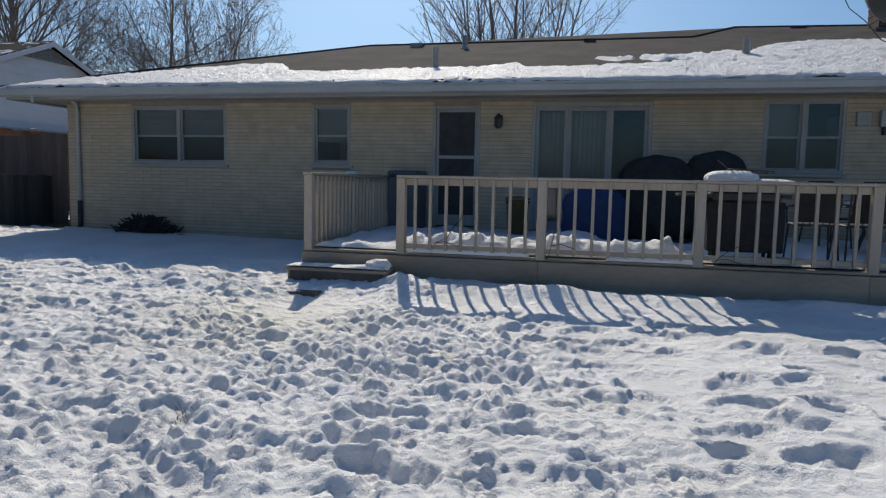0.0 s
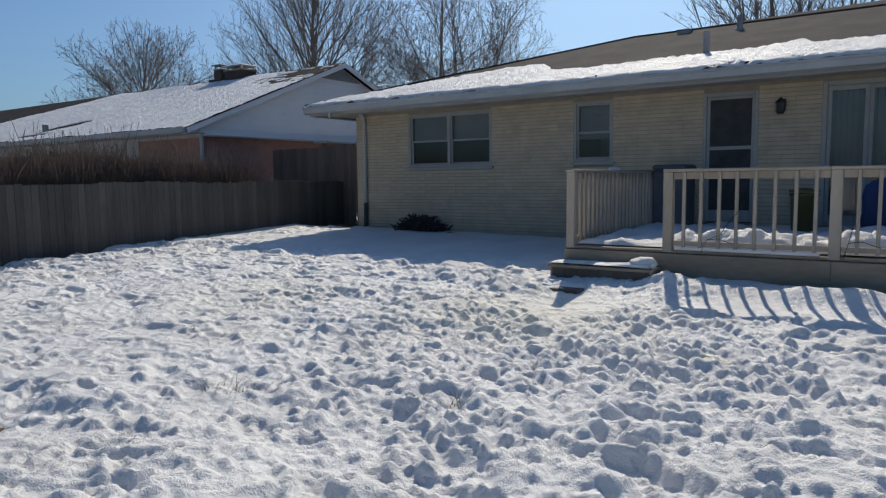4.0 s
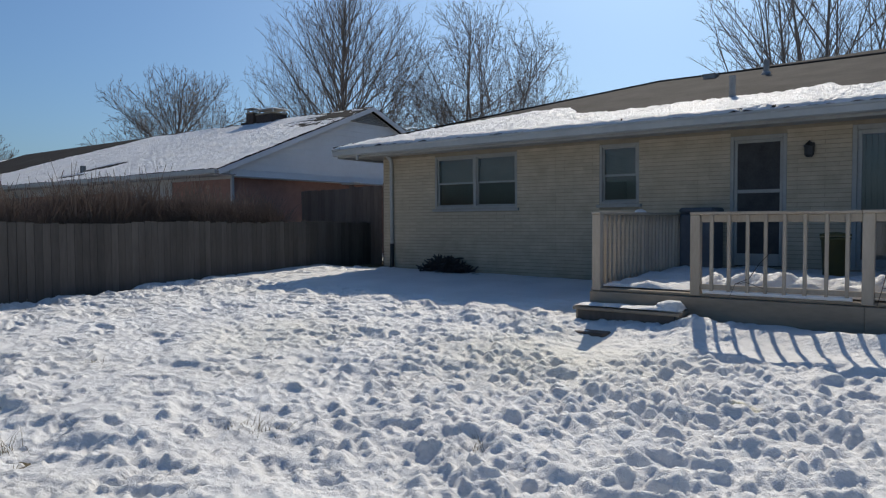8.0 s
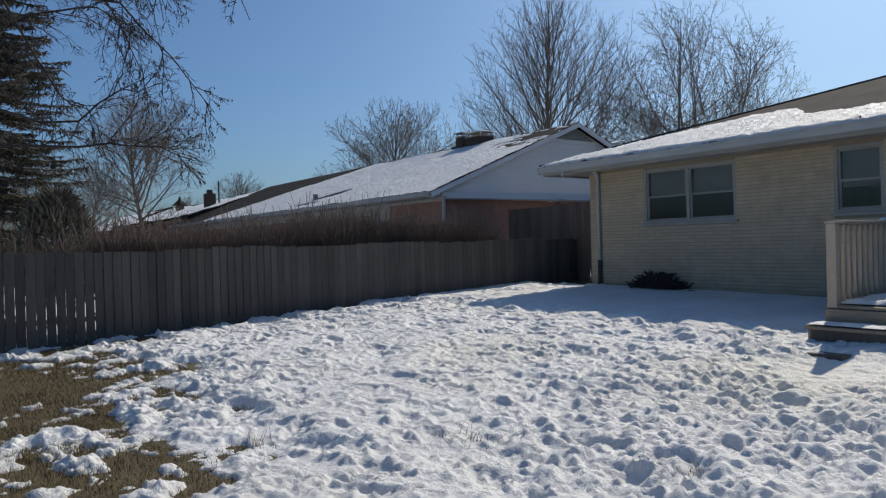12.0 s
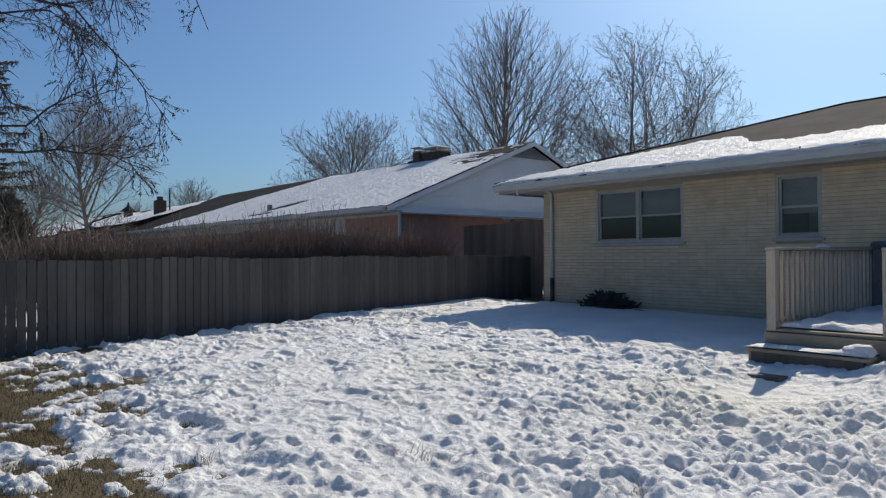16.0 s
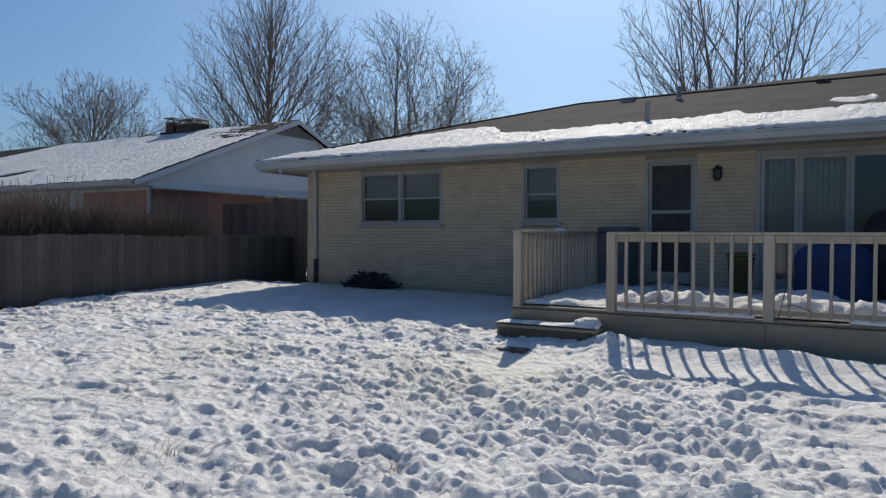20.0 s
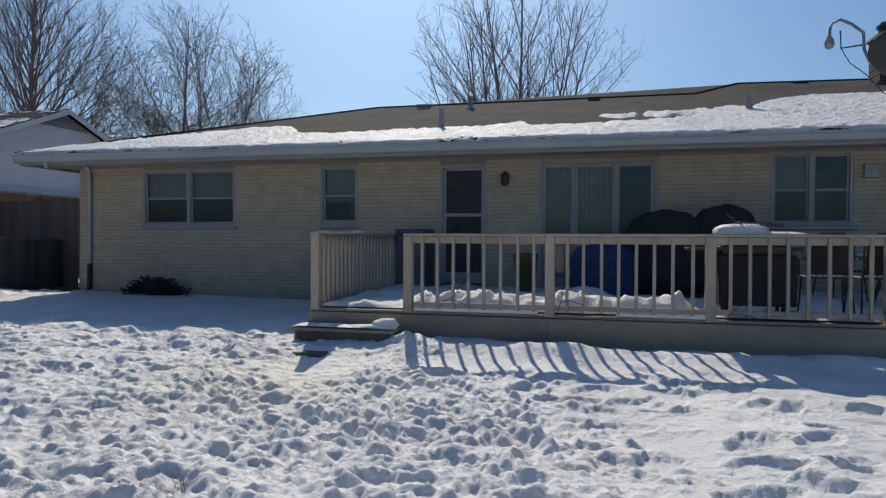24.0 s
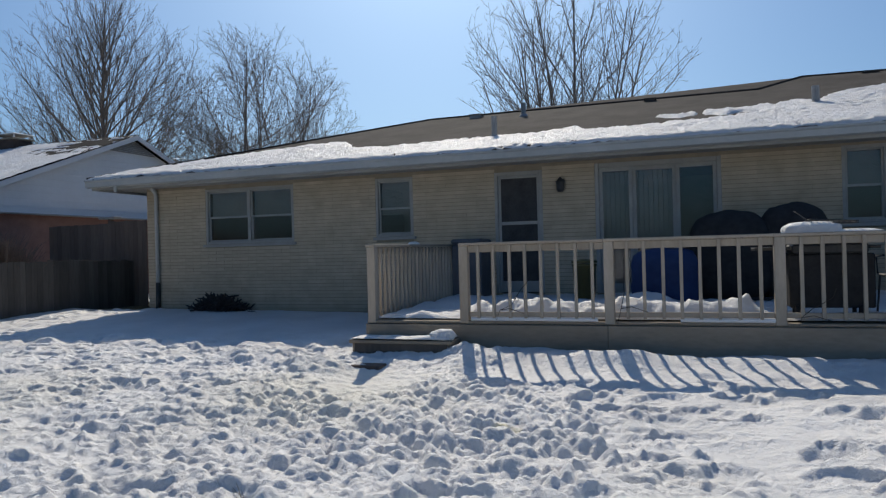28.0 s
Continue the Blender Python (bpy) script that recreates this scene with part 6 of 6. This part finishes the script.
def chair(at, turn):
    t = thing("patio_chair", (0, 0, 0), "black wrought-iron patio chair dusted with snow", "chair", "patio chairs")
    part("seat", box(bmesh.new(), -0.24, 0.24, -0.23, 0.23, 0.42, 0.45, 0.01), IRON, t)
    for x in (-0.22, 0.22):
        part("leg", tube(bmesh.new(), [(x, -0.20, 0.43), (x * 1.12, -0.25, 0.0)], 0.012, 6), IRON, t)
        part("leg", tube(bmesh.new(), [(x, 0.20, 0.43), (x * 1.12, 0.27, 0.0)], 0.012, 6), IRON, t)
        part("armrest", tube(bmesh.new(), [(x * 1.1, -0.20, 0.44), (x * 1.15, -0.20, 0.64), (x * 1.15, 0.22, 0.66)], 0.012, 6), IRON, t)
    part("back_frame", tube(bmesh.new(), [(-0.22, 0.22, 0.44), (-0.23, 0.30, 0.86), (-0.12, 0.32, 0.94), (0.12, 0.32, 0.94), (0.23, 0.30, 0.86), (0.22, 0.22, 0.44)], 0.013, 6), IRON, t)
    v = [(a, y + b, z) for b in (-0.006, 0.006) for a, y, z in ((-0.205, 0.235, 0.47), (0.205, 0.235, 0.47), (0.205, 0.305, 0.88), (-0.205, 0.305, 0.88))]
    np_part("backrest", v, [(0, 1, 2, 3), (7, 6, 5, 4), (0, 4, 5, 1), (1, 5, 6, 2), (2, 6, 7, 3), (3, 7, 4, 0)], BLACK, t, "dark woven back panel")
    for k in range(5):
        x = -0.14 + 0.07 * k
        part("back_bar", tube(bmesh.new(), [(x, 0.22, 0.45), (x, 0.31, 0.92)], 0.007, 5), IRON, t)
    t.location, t.rotation_euler = at, (0, 0, turn)
    return t


def build_deck_things():
    covered(0.70, 11.35, 1.15, 0.7, 1.34, 2, "bulky patio furniture under a black cover by the wall")
    covered(1.56, 11.4, 0.95, 0.7, 1.42, 5, "tall patio furniture under a black cover by the wall")
    build_grill()
    z = DECK_Z + 0.06
    c = chair((2.36, 9.12, z), 3.08)
    for at, turn in (((2.90, 9.16, z), 3.20), ((3.75, 9.55, z), 3.5), ((4.45, 9.9, z), 4.3), ((3.1, 11.2, z), 0.3)):
        copy_thing(c, Matrix.Translation(at) @ Matrix.Rotation(turn, 4, "Z"))
    t = thing("patio_table", (3.6, 10.4, DECK_Z), "round black iron patio table with snow on it", "table")
    part("tabletop", lathe(bmesh.new(), [(0.56, 0.0), (0.58, 0.015), (0.58, 0.03), (0.56, 0.04)], (3.6, 10.4, 1.08), 28), IRON, t)
    for k in range(4):
        a = k * math.tau / 4 + 0.5
        part("leg", tube(bmesh.new(), [(3.6 + 0.42 * math.cos(a), 10.4 + 0.42 * math.sin(a), 1.08), (3.6 + 0.34 * math.cos(a), 10.4 + 0.34 * math.sin(a), 0.75), (3.6 + 0.46 * math.cos(a), 10.4 + 0.46 * math.sin(a), z)], 0.014, 6), IRON, t)
    tagged(part("table_snow", lathe(bmesh.new(), [(0.52, 0.0), (0.5, 0.03), (0.35, 0.055), (0.05, 0.06)], (3.6, 10.4, 1.12), 28), SNOW, None, "", True), "round cap of snow on the patio table", "snow")
    b = thing("blue_tarp_heap", (-0.3, 10.7, DECK_Z), "bright blue tarpaulin over a low heap", "tarpaulin")
    bm = bmesh.new()
    bmesh.ops.create_icosphere(bm, subdivisions=4, radius=1)
    for v in bm.verts:
        q = v.co.copy()
        u = (abs(q.x) ** 5 + abs(q.y) ** 4 + abs(q.z) ** 4) ** 0.22
        q = q / max(u, 1e-6)
        f = 1 + 0.06 * noise.noise(q * 2.2) + 0.03 * noise.noise(q * 6)
        v.co = Vector((-0.22 + q.x * 0.46 * f, 10.75 + q.y * 0.30 * f, DECK_Z + 0.02 + max(q.z * f + 0.8, 0) * 0.46))
    part("tarp", bm, BLUE, b, "", True)
    y = thing("yellow_bin", (-1.45, 11.3, DECK_Z), "dull yellow plastic bin standing on the deck", "bin")
    bm = lathe(bmesh.new(), [(0.12, 0.0), (0.16, 0.02), (0.185, 0.52), (0.20, 0.53), (0.20, 0.56), (0.17, 0.57)], (-1.45, 11.35, DECK_Z + 0.07), 16)
    part("body", bm, YELLOW, y, "", True)
    part("lid", lathe(bmesh.new(), [(0.205, 0.0), (0.205, 0.03), (0.05, 0.06)], (-1.45, 11.35, DECK_Z + 0.65), 16), YELLOW, y)
    s = thing("storage_box", (-3.72, 12.1, DECK_Z), "grey plastic storage box against the wall", "box")
    boxed("body", (-3.80, -3.26, 11.75, 12.4, DECK_Z + 0.06, 1.40), COOLER, s, bevel=0.03)
    boxed("lid", (-3.81, -3.24, 11.72, 12.42, 1.402, 1.50), COOLER, s, bevel=0.04)
    p = thing("white_pipe", (0.45, 8.62, 0.42), "white plastic pipe lying along the deck edge", "pipe")
    part("tube", tube(bmesh.new(), [(-0.02, 8.63, 0.425), (1.0, 8.62, 0.425)], 0.024, 10), SIDING, p)
    p = thing("white_pipe", (-1.7, 8.62, 0.42), "white plastic pipe lying along the deck edge", "pipe")
    part("tube", tube(bmesh.new(), [(-2.52, 8.625, 0.425), (-0.95, 8.62, 0.425)], 0.024, 10), SIDING, p)
    # dry vine stems caught in the rails
    R = random.Random(15)
    for x, lean in ((-2.20, 0.06), (-0.72, 0.03), (1.2, 0.05), (3.3, 0.04)):
        v = thing("dry_vine", (x, 8.57, 0.4), "thin dry vine stem caught in the railing", "vine")
        q = Vector((x, 8.56, 0.38))
        pts = [q.copy()]
        for _ in range(5):
            q = q + Vector((lean + R.gauss(0, 0.05), R.gauss(0, 0.015), R.uniform(0.06, 0.20) * (1 if x < 0 else 0.5)))
            pts.append(q.copy())
        part("stem", tube(bmesh.new(), pts, 0.004, 5), NEAR_TWIG, v)
        part("shoot", tube(bmesh.new(), [pts[1], pts[1] + Vector((0.12, 0, 0.02)), pts[1] + Vector((0.3, 0.0, -0.04))], 0.004, 4), NEAR_TWIG, v)


build_steps()
build_deck_snow()
build_deck_things()


# ---- grass ----
def build_grass():
    R = np.random.RandomState(6)
    n = 42000
    X = np.concatenate([R.uniform(-12.6, -6.2, n), R.uniform(-7.5, -3.8, n // 3)])
    Y = np.concatenate([R.uniform(-0.9, 2.6, n), R.uniform(-0.4, 1.9, n // 3)])
    keep = melt_at(X, Y) > -0.12
    X, Y = X[keep], Y[keep]
    tufts = [(-4.0, 3.13), (-3.9, 3.2), (-4.15, 3.1), (-2.05, 3.55), (-2.5, 3.75), (-6.4, 2.6), (-7.2, 3.6), (-10.9, 4.6), (-5.2, 2.0), (-11.8, 11.0), (-10.9, 12.3), (-11.5, 12.6)]
    for a, b in tufts:
        X, Y = np.append(X, a + R.normal(0, 0.07, 34)), np.append(Y, b + R.normal(0, 0.05, 34))
    m = len(X)
    tuft = np.arange(m) >= m - 34 * len(tufts)
    Z = ground_z(X, Y) + np.where(tuft, 0.02, 0)
    L = R.uniform(0.02, 0.06, m) + np.where(tuft, R.uniform(0.02, 0.075, m), 0)
    a, lean = R.uniform(0, math.tau, m), np.where(tuft, R.uniform(0.4, 2.0, m), R.uniform(0.5, 2.2, m))
    wx, wy = np.cos(a + 1.57) * 0.002, np.sin(a + 1.57) * 0.002
    tip = np.stack([X + np.cos(a) * L * lean, Y + np.sin(a) * L * lean, Z + L], -1)
    mid = np.stack([X + np.cos(a) * L * lean * 0.35, Y + np.sin(a) * L * lean * 0.35, Z + L * 0.62], -1)
    w = np.stack([wx, wy, 0 * wx], -1)
    base = np.stack([X, Y, Z - 0.01], -1)
    V = np.stack([base - w, base + w, mid + w * 0.8, mid - w * 0.8, tip + w * 0.1, tip - w * 0.1], 1).reshape(-1, 3)
    i = np.arange(m)[:, None] * 6
    F = np.concatenate([i + np.array([0, 1, 2, 3]), i + np.array([3, 2, 4, 5])])
    g = sheet("dead_grass", V, F, GRASS, None, "", False)
    tagged(g, "matted straw-brown dead grass showing through the snow", "grass", kind="stuff")


build_grass()


# ---- bricks of the garden wall ----
def build_bricks():
    course, length, joint = 0.0705, 0.395, 0.010
    me = bpy.data.meshes.new("brick")
    bm = box(bmesh.new(), 0, length - 0.002, -0.014, 0.0, 0, course - joint, 0.0025)
    bm.to_mesh(me)
    bm.free()
    me.materials.append(BRICK)
    origin = Vector(house.location)
    V, F = [], []
    count = 0
    R = random.Random(2)
    row = 0
    z = 0.02
    while z + course < 2.82:
        x = HOUSE_L - (length / 2 if row % 2 else 0)
        while x < HOUSE_R:
            spans = [(max(x, HOUSE_L), min(x + length - 0.002, HOUSE_R))]
            for a, b, c, d in OPENINGS:
                if z + course - joint > c - 0.065 and z < d + 0.0:
                    nxt = []
                    for p, q in spans:
                        if q <= a or p >= b:
                            nxt.append((p, q))
                        else:
                            if p < a - 0.02:
                                nxt.append((p, a))
                            if q > b + 0.02:
                                nxt.append((b, q))
                    spans = nxt
            for p, q in spans:
                if q - p < 0.02:
                    continue
                if -10.6 < x < -7.45 and 0.9 < z < 2.8 and q - p > length - 0.0025 and count < 300:
                    o = new("brick", me)
                    o.parent = wall
                    o.location = Vector((p, WALL_Y + R.uniform(-0.003, 0.002), z)) - origin
                    count += 1
                else:
                    y = WALL_Y - 0.014 + R.uniform(-0.003, 0.002)
                    k = len(V)
                    V += [(p, y, z), (q, y, z), (q, y, z + course - joint), (p, y, z + course - joint), (p, WALL_Y, z), (q, WALL_Y, z), (q, WALL_Y, z + course - joint), (p, WALL_Y, z + course - joint)]
                    F += [(k, k + 1, k + 2, k + 3), (k + 4, k, k + 3, k + 7), (k + 1, k + 5, k + 6, k + 2), (k + 3, k + 2, k + 6, k + 7), (k + 4, k + 5, k + 1, k)]
            x += length
        z += course
        row += 1
    me2 = bpy.data.meshes.new("brickwork")
    me2.from_pydata(V, [], F)
    b = finish("brickwork", me2, BRICK_FIELD, wall, "buff bricks laid in thin courses")
    tagged(b, kind="stuff")


build_bricks()
